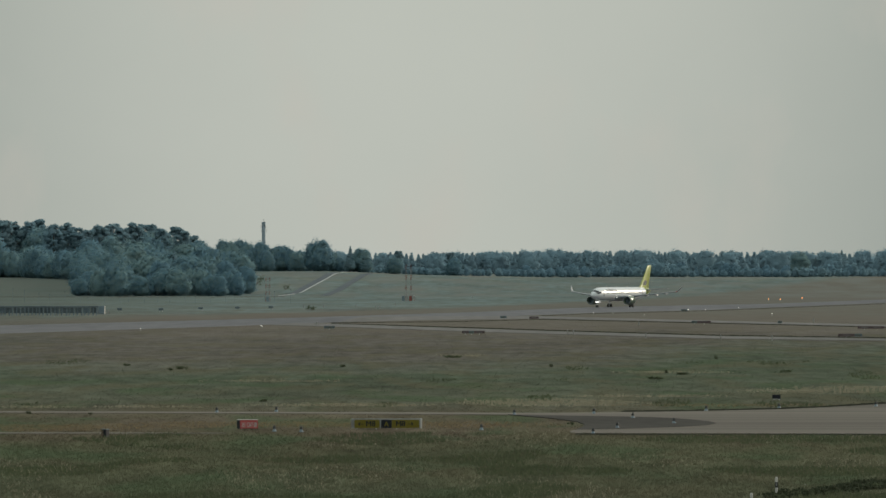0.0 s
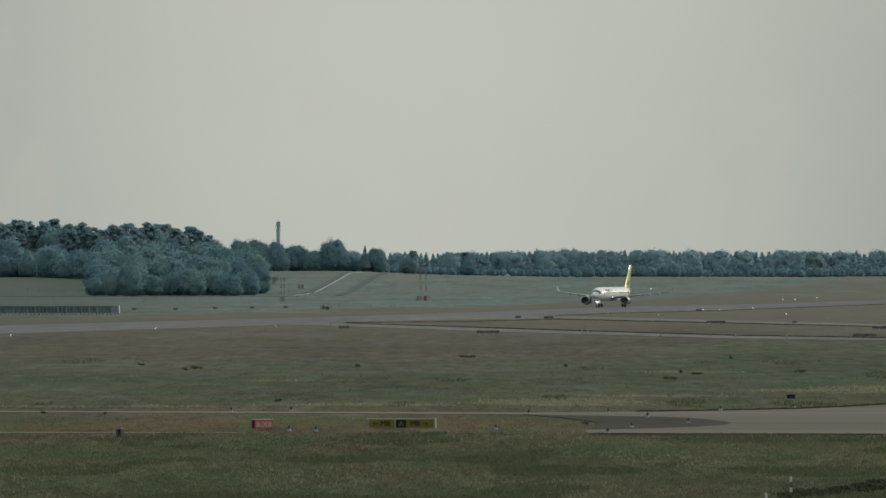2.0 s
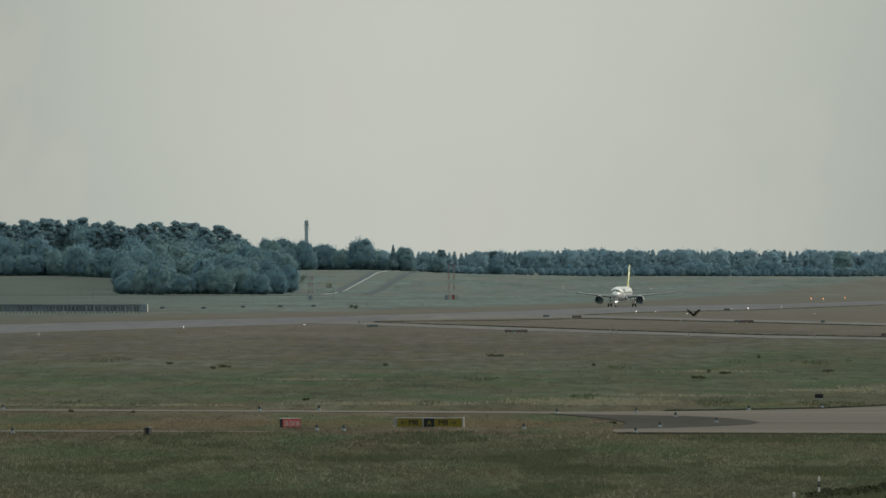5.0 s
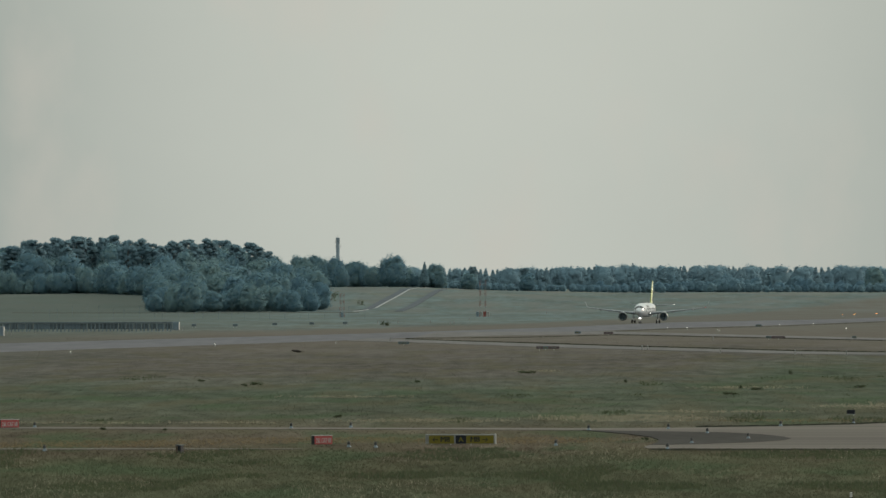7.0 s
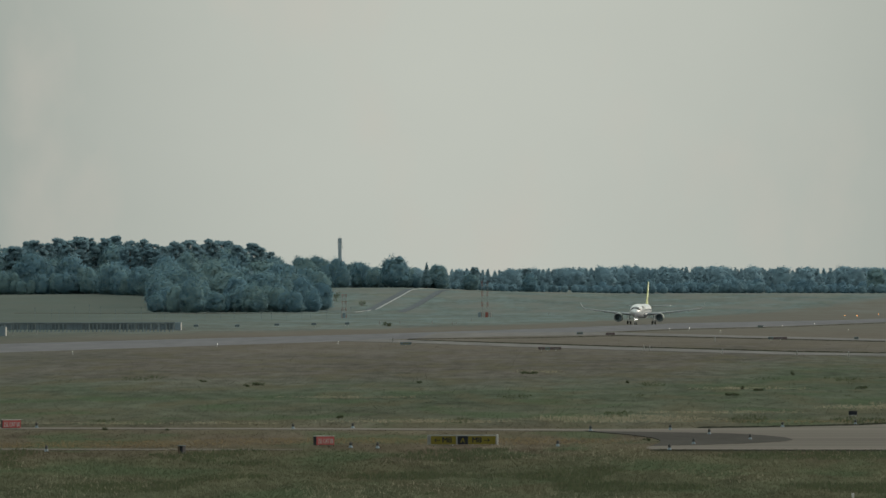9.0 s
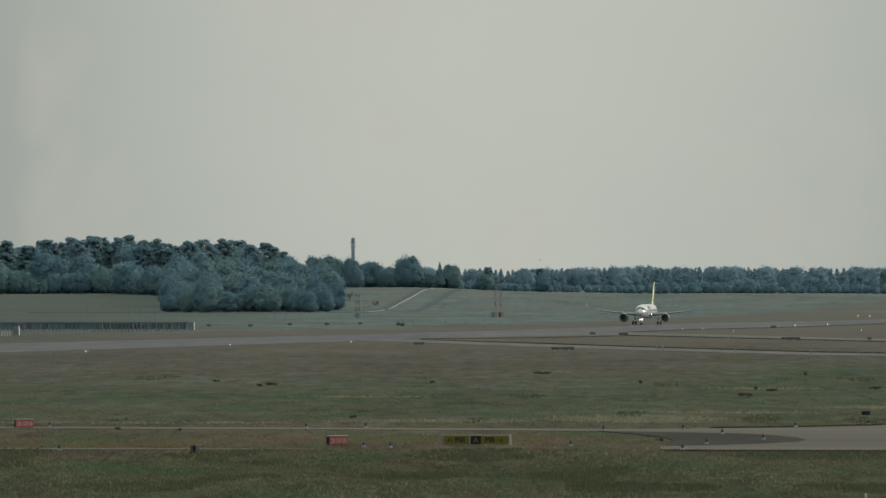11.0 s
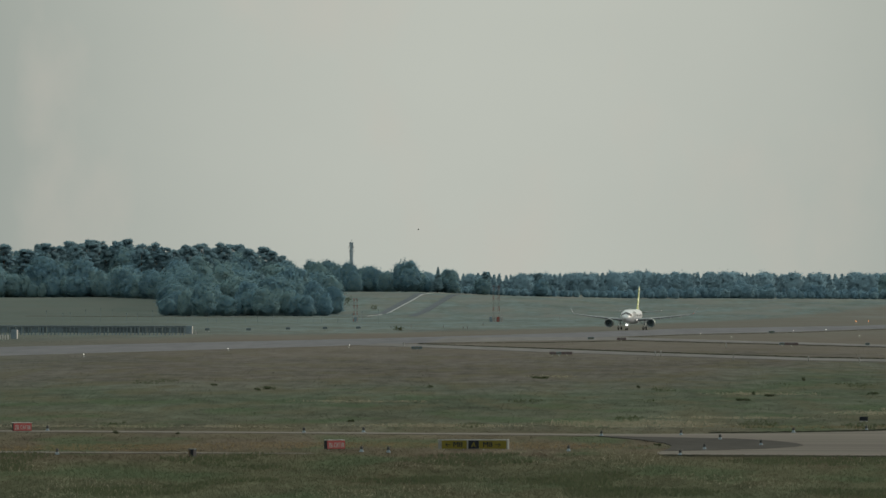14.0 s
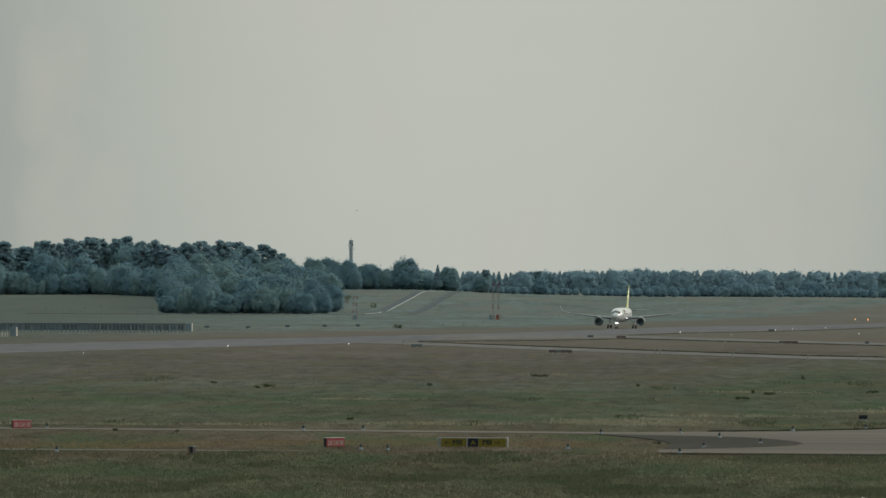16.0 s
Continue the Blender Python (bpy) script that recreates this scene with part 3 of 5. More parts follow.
def make_tree(kind, h, seed, leaf, label):
    rng = np.random.default_rng(seed)
    tree = thing("tree", label, "tree", Matrix.Identity(4), "trees at the edge of the woods")
    lobes, centre = crown_lobes(rng, kind, h)
    tr = Shape()
    top = h * (0.72 if kind == "broadleaf" else 0.93)
    lean = (rng.random() - 0.5) * h * 0.04
    rings = [(0, h * 0.026), (0.05, h * 0.019), (0.4, h * 0.014), (0.75, h * 0.009), (1.0, h * 0.003)]
    tr.loft([[(lean * t + r * math.cos(k * 0.785), r * math.sin(k * 0.785), top * t - 0.3 * (t == 0)) for k in range(8)] for t, r in rings])
    for cx, cy, cz, rx, ry, rz in lobes[:14]:
        z0 = max(h * 0.12, cz - 0.12 * h)
        tr.tube((lean * z0 / top, 0, z0), (cx * 0.9, cy * 0.9, cz), h * 0.007, h * 0.0025, 5)
    part("trunk", tr, BARK, tree, "branching grey-brown trunk", True)
    v, normals = foliage(rng, lobes, centre, {"broadleaf": 0.27, "pine": 0.25, "spruce": 0.24}[kind], {"broadleaf": 1.25, "pine": 1.3, "spruce": 1.0}[kind])
    crown = new("crown", leaf_mesh("crown", v, normals, leaf))
    crown.parent = tree
    tagged(crown, "crown of rounded leaf masses tinted pale blue for haze" if kind == "broadleaf" else "ragged crown tinted pale blue for haze")
    return tree


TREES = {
    "broadleaf": [make_tree("broadleaf", 12.0, 11 + i, LEAF_A, "bushy haze-tinted broadleaf tree at the wood's edge") for i in range(7)],
    "pine": [make_tree("pine", 21.0, 31 + i, LEAF_B, "tall pine with a ragged haze-tinted crown above the woods") for i in range(6)],
    "spruce": [make_tree("spruce", 12.0, 51 + i, LEAF_B, "narrow haze-tinted conifer among broadleaf trees") for i in range(2)],
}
used_trees = set()
tree_rng = random.Random(5)


def plant(kind, x, y, height, wide=1.0):
    src = tree_rng.choice(TREES[kind])
    ref = {"broadleaf": 12.6, "pine": 21.0, "spruce": 12.0}[kind]
    m = pose(x, y, ground_z(x, y) - 0.05, 0, 0, tree_rng.uniform(0, 360))
    if src.name in used_trees:
        ob = copy_thing(src, m)
    else:
        ob = src
        used_trees.add(src.name)
        ob.matrix_basis = m
    k = height / ref
    ob.scale = (k * wide, k * wide, k)


def envelope(table, u):
    return float(np.interp(u, [a for a, b in table], [b for a, b in table]))


def row_of_trees(kind, y0, y1, x0, x1, step, tops, wide=1.0, mix=0.0, vary=1.2):
    """tops: (x, height of the tree tops above the sea of grass)."""
    x = x0
    while x <= x1:
        y = tree_rng.uniform(y0, y1)
        top = envelope(tops, x) + tree_rng.uniform(-2.2, 0.8) * vary / 1.2
        k = "spruce" if tree_rng.random() < mix else kind
        plant(k, x, y, max(3.0, top - ground_z(x, y)), wide * tree_rng.uniform(0.8, 1.25))
        x += step * tree_rng.uniform(0.75, 1.25)


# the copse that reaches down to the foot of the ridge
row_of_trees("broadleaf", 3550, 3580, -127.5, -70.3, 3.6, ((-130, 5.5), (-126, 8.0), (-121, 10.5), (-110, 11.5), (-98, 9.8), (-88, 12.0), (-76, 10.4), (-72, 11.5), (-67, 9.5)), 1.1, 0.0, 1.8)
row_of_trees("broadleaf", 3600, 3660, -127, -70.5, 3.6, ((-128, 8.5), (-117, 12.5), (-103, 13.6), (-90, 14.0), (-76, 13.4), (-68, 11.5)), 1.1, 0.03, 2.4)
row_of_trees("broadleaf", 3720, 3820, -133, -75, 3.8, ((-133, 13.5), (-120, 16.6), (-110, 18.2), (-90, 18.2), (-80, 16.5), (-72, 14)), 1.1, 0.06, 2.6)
# the edge of the wood swings from the copse back up the slope
for i in range(9):
    u = i / 8
    plant("broadleaf", -127 - 18 * u, 3690 + 380 * u, 8.5 + 3.5 * u + tree_rng.uniform(-1.2, 1.2), 1.25)
    plant("broadleaf", -124 - 20 * u, 3760 + 380 * u, 11.0 + 3.5 * u + tree_rng.uniform(-1.5, 1.5), 1.2)
    plant("broadleaf", -145 - 35 * u, 4080 + 150 * u, 10.5 + 1.5 * u + tree_rng.uniform(-2.0, 2.0), 1.2)
# tall pines along the skyline, broadleaf trees below and before them
row_of_trees("pine", 4250, 4330, -232, -104, 4.2, ((-232, 25.4), (-205, 27.0), (-187, 28.6), (-176, 27.4), (-166, 29.0), (-160, 28.6), (-150, 25.8), (-138, 27.6), (-122, 28.0), (-114, 27.6), (-109, 26.0), (-104, 24.5)), 1.25, 0.0, 1.5)
row_of_trees("broadleaf", 4275, 4345, -236, -106, 3.6, ((-236, 23.0), (-187, 25.6), (-160, 25.6), (-150, 23.0), (-122, 23.6), (-106, 21.8)), 1.0, 0.06, 2.0)
row_of_trees("broadleaf", 4222, 4250, -238, -150, 3.6, ((-238, 17), (-200, 21), (-187, 20), (-170, 17.5), (-150, 18.5)), 1.1, 0.03, 4.6)
row_of_trees("broadleaf", 4205, 4218, -236, -168, 4.2, ((-236, 15), (-215, 16.5), (-206, 14), (-196, 16), (-182, 15), (-168, 15)), 1.15, 0.0, 2.0)
row_of_trees("broadleaf", 4150, 4250, -152, -98, 3.6, ((-152, 20), (-120, 21.5), (-98, 19.4)), 1.05, 0.05, 3.0)
row_of_trees("broadleaf", 4345, 4400, -104, -30, 3.0, ((-104, 20.4), (-94, 21.4), (-84, 20.8), (-73, 20.3), (-66, 18.0), (-58, 16.4), (-46, 16.0), (-30, 14.8)), 0.95, 0.10, 2.0)
for x in (-64.5, -61.5, -58.5, -47.5):
    plant("broadleaf", x, 4372, 9.0, 1.2)
plant("broadleaf", -53.2, 4340, 14.0, 1.25)
plant("spruce", -39.6, 4345, 11.2, 1.1)
plant("broadleaf", -35.0, 4350, 10.4, 1.3)
plant("pine", -19.0, 4352, 10.0, 1.4)
plant("broadleaf", -20.5, 4350, 7.6, 1.5)
plant("pine", 3.5, 4360, 10.2, 1.4)
plant("broadleaf", 4.5, 4356, 8.0, 1.6)
plant("broadleaf", 155.0, 4420, 10.8, 1.25)


def far_woods(name, y0, y1, x0, x1, rows, step, tops, seed, leaf, label, conifers, vary, step_down):
    """A continuous belt of distant trees."""
    rng = np.random.default_rng(seed)
    allv, alln = [], []
    for r in range(rows):
        x = x0
        while x < x1:
            y = y0 + (y1 - y0) * (r + rng.random()) / rows
            g = ground_z(x, y)
            top = envelope(tops, x) + rng.normal() * vary
            h = max(3.0, top - g - (rows - 1 - r) * step_down)
            kind = "spruce" if rng.random() < conifers else "broadleaf"
            lobes, centre = crown_lobes(rng, kind, h)
            v, nn = foliage(rng, lobes, centre, 0.27, 0.8)
            v[:, 0] = v[:, 0] * 1.5 + x
            v[:, 1] += y
            v[:, 2] += g
            allv.append(v)
            alln.append(nn)
            x += step * (0.6 + 0.8 * rng.random())
    tagged(new(name, leaf_mesh(name, np.concatenate(allv), np.concatenate(alln), leaf)), label, "woods", kind="stuff")


far_woods("distant_wood", 4360, 4460, -45, 270, 3, 3.8, ((-45, 9.8), (0, 8.6), (30, 8.0), (60, 9.0), (88, 10.6), (93, 11.4), (105, 8.2), (122, 10.4), (140, 8.0), (158, 10.2), (180, 9.0), (270, 9.0)), 71, LEAF_FAR, "belt of haze-tinted mixed trees along the ridge", 0.12, 1.0, 0.5)
far_woods("farthest_wood", 4820, 4920, -60, 300, 2, 2.7, ((-60, 14.8), (0, 15.5), (60, 16.1), (150, 15.9), (300, 15.7)), 72, LEAF_FAR2, "conifer belt on the horizon with haze in its colour", 0.7, 0.5, 0.3)


# ---------------------------------------------------------------- grass
def blades(name, n, y0, y1, half, height, width, seed, material, label, keep=None, per=3):
    """Tufts of grass: narrow upright blades in small groups, denser towards the near end."""
    rng = np.random.default_rng(seed)
    u = rng.random(n)
    y = 1.0 / (1.0 / y0 + (1.0 / y1 - 1.0 / y0) * u)
    x = (rng.random(n) * 2 - 1) * half * y - 0.0045 * y
    if keep is not None:
        m = keep(x, y, rng)
        x, y = x[m], y[m]
    n = len(x)
    vs = []
    for k in range(per):
        bx, by = x + rng.normal(size=n) * width * 2.2, y + rng.normal(size=n) * 0.15
        h = height * (0.45 + 0.9 * rng.random(n))
        w = width * (0.6 + 0.8 * rng.random(n))
        lx, ly = rng.normal(size=n) * 0.35 * h, rng.normal(size=n) * 0.2 * h
        t = rng.random(n) * 3.14
        cx, cy = np.cos(t) * w / 2, np.sin(t) * w / 2
        z = np.zeros(n)
        vs.append(np.stack([np.stack([bx - cx, by - cy, z - 0.02], 1), np.stack([bx + cx, by + cy, z - 0.02], 1), np.stack([bx + lx, by + ly, h], 1)], 1))
    v = np.concatenate(vs).reshape(-1, 3)
    f = np.arange(len(v)).reshape(-1, 3)
    tagged(new(name, raw(name, v.tolist(), f.tolist(), material)), label, "grass", kind="stuff")


def inside(outline, x, y):
    """Which of the points lie inside an outline."""
    res = np.zeros(len(x), bool)
    j = len(outline) - 1
    for i in range(len(outline)):
        (xi, yi), (xj, yj) = outline[i], outline[j]
        cross = (yi > y) != (yj > y)
        if yi != yj:
            res ^= cross & (x < (xj - xi) * (y - yi) / (yj - yi) + xi)
        j = i
    return res


PAVED = [[tuple(v.co.xy) for v in bpy.data.objects[k].data.vertices[: len(bpy.data.objects[k].data.vertices) // 2]]
         for k in ("runway", "taxiway_upper", "taxiway_lower", "taxiway_crossing", "tarmac_shoulder", "service_road")]


def off_paving(x, y, rng):
    m = np.ones(len(x), bool)
    for outline in PAVED:
        m &= ~inside(outline, x, y)
    return m


def patchy(freq_x, freq_y, low, seed):
    def keep(x, y, rng):
        v = np.array([noise.noise(Vector((a * freq_x, b * freq_y, seed))) for a, b in zip(x, y)])
        return (v > low) & off_paving(x, y, rng)
    return keep


blades("meadow_grass", 70000, 630, 884, 0.056, 0.16, 0.05, 81, TUFT, "rough olive meadow grass close to the taxiway", off_paving)
blades("field_grass", 60000, 884, 2300, 0.056, 0.09, 0.08, 82, TUFT, "rough olive grass between taxiway and runway", off_paving)
blades("seed_heads", 12000, 640, 900, 0.056, 0.22, 0.03, 83, STRAW, "pale dry seed heads standing in the meadow", patchy(0.08, 0.012, 0.12, 3.0), 2)
def streaks(x, y, rng):
    """Long pale streaks of dry grass."""
    m = np.zeros(len(x), bool)
    for cx, cy, rx, ry in ((11, 1062, 10, 26), (-10, 1045, 10, 10), (44, 1150, 10, 22), (52, 1180, 12, 12), (22, 1110, 9, 8), (3, 1545, 4, 14), (-50, 1034, 7, 5), (-40, 1032, 6, 4), (-30, 1033, 6, 5), (30, 1330, 8, 12), (-20, 1240, 9, 8)):
        m |= ((x - cx) / rx) ** 2 + ((y - cy) / ry) ** 2 < rng.random(len(x)) * 1.3
    return m & off_paving(x, y, rng)


blades("straw_strip", 90000, 1000, 1600, 0.056, 0.26, 0.05, 84, STRAW, "pale straw-coloured dry grass in streaks", streaks, 3)
def dry_islands(x, y, rng):
    """Rusty dry grass between the taxiway's arms and along the service road."""
    m = np.zeros(len(x), bool)
    for cx, cy, rx, ry in ((-1, 926, 11, 20), (-16, 930, 14, 16), (-34, 915, 14, 14), (-42, 900, 16, 8), (30, 1045, 14, 10)):
        m |= ((x - cx) / rx) ** 2 + ((y - cy) / ry) ** 2 < rng.random(len(x)) * 1.3
    return m & off_paving(x, y, rng)


blades("dry_grass", 45000, 886, 1075, 0.056, 0.15, 0.05, 87, DRYGRASS, "rusty dry grass between taxiway and service road", dry_islands)
blades("meadow_weeds", 34000, 640, 885, 0.056, 0.26, 0.10, 85, WEED, "dark green weeds in clumps in the meadow", patchy(0.10, 0.024, 0.24, 5.0), 3)
blades("field_weeds", 26000, 1000, 1500, 0.056, 0.24, 0.12, 86, WEED, "dark green weeds scattered over the field", patchy(0.14, 0.010, 0.47, 7.0), 3)


def verge(name, points, n, seed, height=0.3):
    """Taller grass that stands along a pavement's edge, coloured dark for the edge's shadow line."""
    rng = np.random.default_rng(seed)
    px, py = np.array([p[0] for p in points]), np.array([p[1] for p in points])
    run = np.concatenate([[0], np.cumsum(np.hypot(np.diff(px), np.diff(py)))])
    s = rng.random(n) * run[-1]
    x, y = np.interp(s, run, px) + rng.normal(size=n) * 0.2, np.interp(s, run, py) + rng.normal(size=n) * 1.0
    h, w = height * (0.5 + 0.8 * rng.random(n)), 0.25 + 0.25 * rng.random(n)
    z = np.zeros(n)
    v = np.stack([np.stack([x - w, y, z - 0.03], 1), np.stack([x + w, y, z - 0.03], 1), np.stack([x + w * 0.5, y + 0.1, h], 1), np.stack([x - w * 0.6, y + 0.1, h * 0.8], 1)], 1).reshape(-1, 3)
    f = np.arange(len(v)).reshape(-1, 4)
    tagged(new(name, raw(name, v.tolist(), f.tolist(), VERGE_SHADOW)), "ragged grass coloured as the shadow line along the pavement edge", "grass", kind="stuff")


verge("island_verge", [(-24.7, 2257.1), (-18.1, 2266.1), (2.0, 2293.5), (23.2, 2370.0), (54.7, 2257.1), (92.4, 2122.4), (105.3, 2068.4)], 1500, 91, 0.13)
verge("island_verge", [(-24.4, 2230.6), (1.9, 2122.4), (24.3, 2024.2), (52.2, 1915.2), (81.0, 1858.8), (92.8, 1823.1)], 1500, 92, 0.16)
verge("runway_verge", [(24.6, 2505.7), (39.1, 2597.3), (71.4, 2721.5), (134.6, 3091.3)], 900, 93, 0.10)
verge("taxiway_verge", [(11.5, 879.1), (25.1, 877.2), (38.2, 876.2), (49.2, 872.4)], 700, 94, 0.10)
verge("taxiway_verge", [(17.6, 1003.2), (26.1, 1010.3), (33.7, 1020.1), (39.4, 1034.9), (46.1, 1058.0)], 500, 95, 0.14)


# ---------------------------------------------------------------- the airliner
def ring_at(y, zc, rx, rz, n=24, xc=0.0):
    return [(xc + rx * math.sin(2 * math.pi * i / n), y, zc + rz * math.cos(2 * math.pi * i / n)) for i in range(n)]


def aerofoil(le, chord, thick, up):
    """Section outline (y from the leading edge back, z) at height up."""
    return [(le, up), (le + 0.04 * chord, up + 0.45 * thick), (le + 0.3 * chord, up + 0.6 * thick), (le + 0.65 * chord, up + 0.4 * thick), (le + chord, up),
            (le + 0.65 * chord, up - 0.28 * thick), (le + 0.3 * chord, up - 0.45 * thick), (le + 0.04 * chord, up - 0.35 * thick)]


def surface(stations, side):
    """stations: (x, leading edge, chord, thickness, z)."""
    s = Shape()
    s.loft([[(side * x, yy, zz) for yy, zz in aerofoil(le, c, th, z)] for x, le, c, th, z in stations])
    return s


def make_wheel(parent, name, r, w, at):
    tyre = Shape().lathe((-w / 2, 0, 0), (1, 0, 0), [(0, r * 0.62), (w * 0.06, r * 0.9), (w * 0.25, r), (w * 0.75, r), (w * 0.94, r * 0.9), (w, r * 0.62)], 16)
    wheel = part(name, tyre, RUBBER, parent, "black rubber tyre", True, at)
    part("rim", Shape().lathe((-w * 0.45, 0, 0), (1, 0, 0), [(0, r * 0.3), (w * 0.1, r * 0.58), (w * 0.8, r * 0.58), (w * 0.9, r * 0.3)], 12), METAL, wheel, "metal wheel rim")
    return wheel


plane = thing("airliner", "white twin-engine airliner with lime green tail rolling on the runway", "aircraft", Matrix.Identity(4))
ZC, R = 3.86, 1.85
hull = Shape()
profile = ((-18.8, -0.45, 0.04), (-18.72, -0.44, 0.22), (-18.45, -0.40, 0.50), (-18.0, -0.33, 0.80), (-17.3, -0.24, 1.12), (-16.5, -0.15, 1.40), (-15.6, -0.07, 1.62), (-14.5, -0.02, 1.77), (-13.0, 0, R), (9.0, 0, R),
           (11.5, 0.13, 1.72), (14.0, 0.36, 1.42), (16.5, 0.62, 1.02), (18.5, 0.84, 0.62), (19.6, 0.95, 0.34), (19.9, 0.98, 0.14))
hull.loft([ring_at(y, ZC + dz, r * 0.97, r) for y, dz, r in profile])
fuselage = part("fuselage", hull, WHITE, plane, "glossy white fuselage", True)
belly = Shape().loft([ring_at(y, 2.42, w, t, 16) for y, w, t in ((-8.0, 0.2, 0.1), (-6.5, 1.35, 0.5), (-3, 1.75, 0.68), (2, 1.75, 0.68), (4.5, 1.2, 0.45), (6, 0.2, 0.1))])
part("belly_fairing", belly, WHITE, plane, "white belly fairing", True)


def hull_radius(y):
    return float(np.interp(y, [p[0] for p in profile], [p[2] for p in profile])), ZC + float(np.interp(y, [p[0] for p in profile], [p[1] for p in profile]))


def skin_patch(y0, y1, a0, a1, lift=0.02, ny=3, na=4):
    """A patch that lies on the hull between two stations and two angles from the top."""
    s, rows = Shape(), []
    for i in range(ny + 1):
        y = y0 + (y1 - y0) * i / ny
        r, zc = hull_radius(y)
        rows.append([((r + lift) * 0.97 * math.sin(a0 + (a1 - a0) * j / na), y, zc + (r + lift) * math.cos(a0 + (a1 - a0) * j / na)) for j in range(na + 1)])
    s.loft(rows, caps=False, closed=False)
    return s


for a0, a1, y0, y1 in ((0.03, 0.62, -17.72, -16.75), (0.63, 1.06, -17.55, -16.4), (1.07, 1.42, -17.3, -15.7)):
    for side in (-1, 1):
        part("cockpit_window", skin_patch(y0, y1, side * a0, side * a1), DARKGLASS, fuselage, "dark cockpit pane")
pane = {side: mesh_of("cabin_window", skin_patch(-0.19, 0.19, side * 1.30, side * 1.54, 0.015, 1, 2), DARKGLASS) for side in (-1, 1)}
for side in (-1, 1):
    for i in range(30):
        y = -12.3 + i * 0.78
        if abs(y + 0.6) < 0.3:
            continue
        ob = new("cabin_window", pane[side])
        ob.parent, ob.location = fuselage, (0, y, 0)
    for y in (-14.3, 11.2):
        part("door", skin_patch(y - 0.42, y + 0.42, side * 1.05, side * 1.92, 0.012), WINGGREY, fuselage, "outlined cabin door")
    for i, (w, top) in enumerate(((0.64, 0), (0.4, 0), (0.55, 0), (0.68, 0.12), (0.6, 0), (0.35, 0.12), (0.45, 0.12), (0.35, 0), (0.55, 0))):
        y = -12.6 + i * 0.78
        p = skin_patch(y, y + w, side * (0.84 - top), side * 1.22, 0.02, 1, 2)
        part("title_mark", p, SLATE, fuselage, "dark slate title block")
part("tail_cone_band", Shape().loft([ring_at(y, ZC + dz, r * 0.985, r * 1.015) for y, dz, r in ((14.2, 0.38, 1.39), (16.5, 0.62, 1.02), (18.5, 0.84, 0.62), (19.55, 0.95, 0.35))]), LIME, fuselage, "lime green tail cone", True)

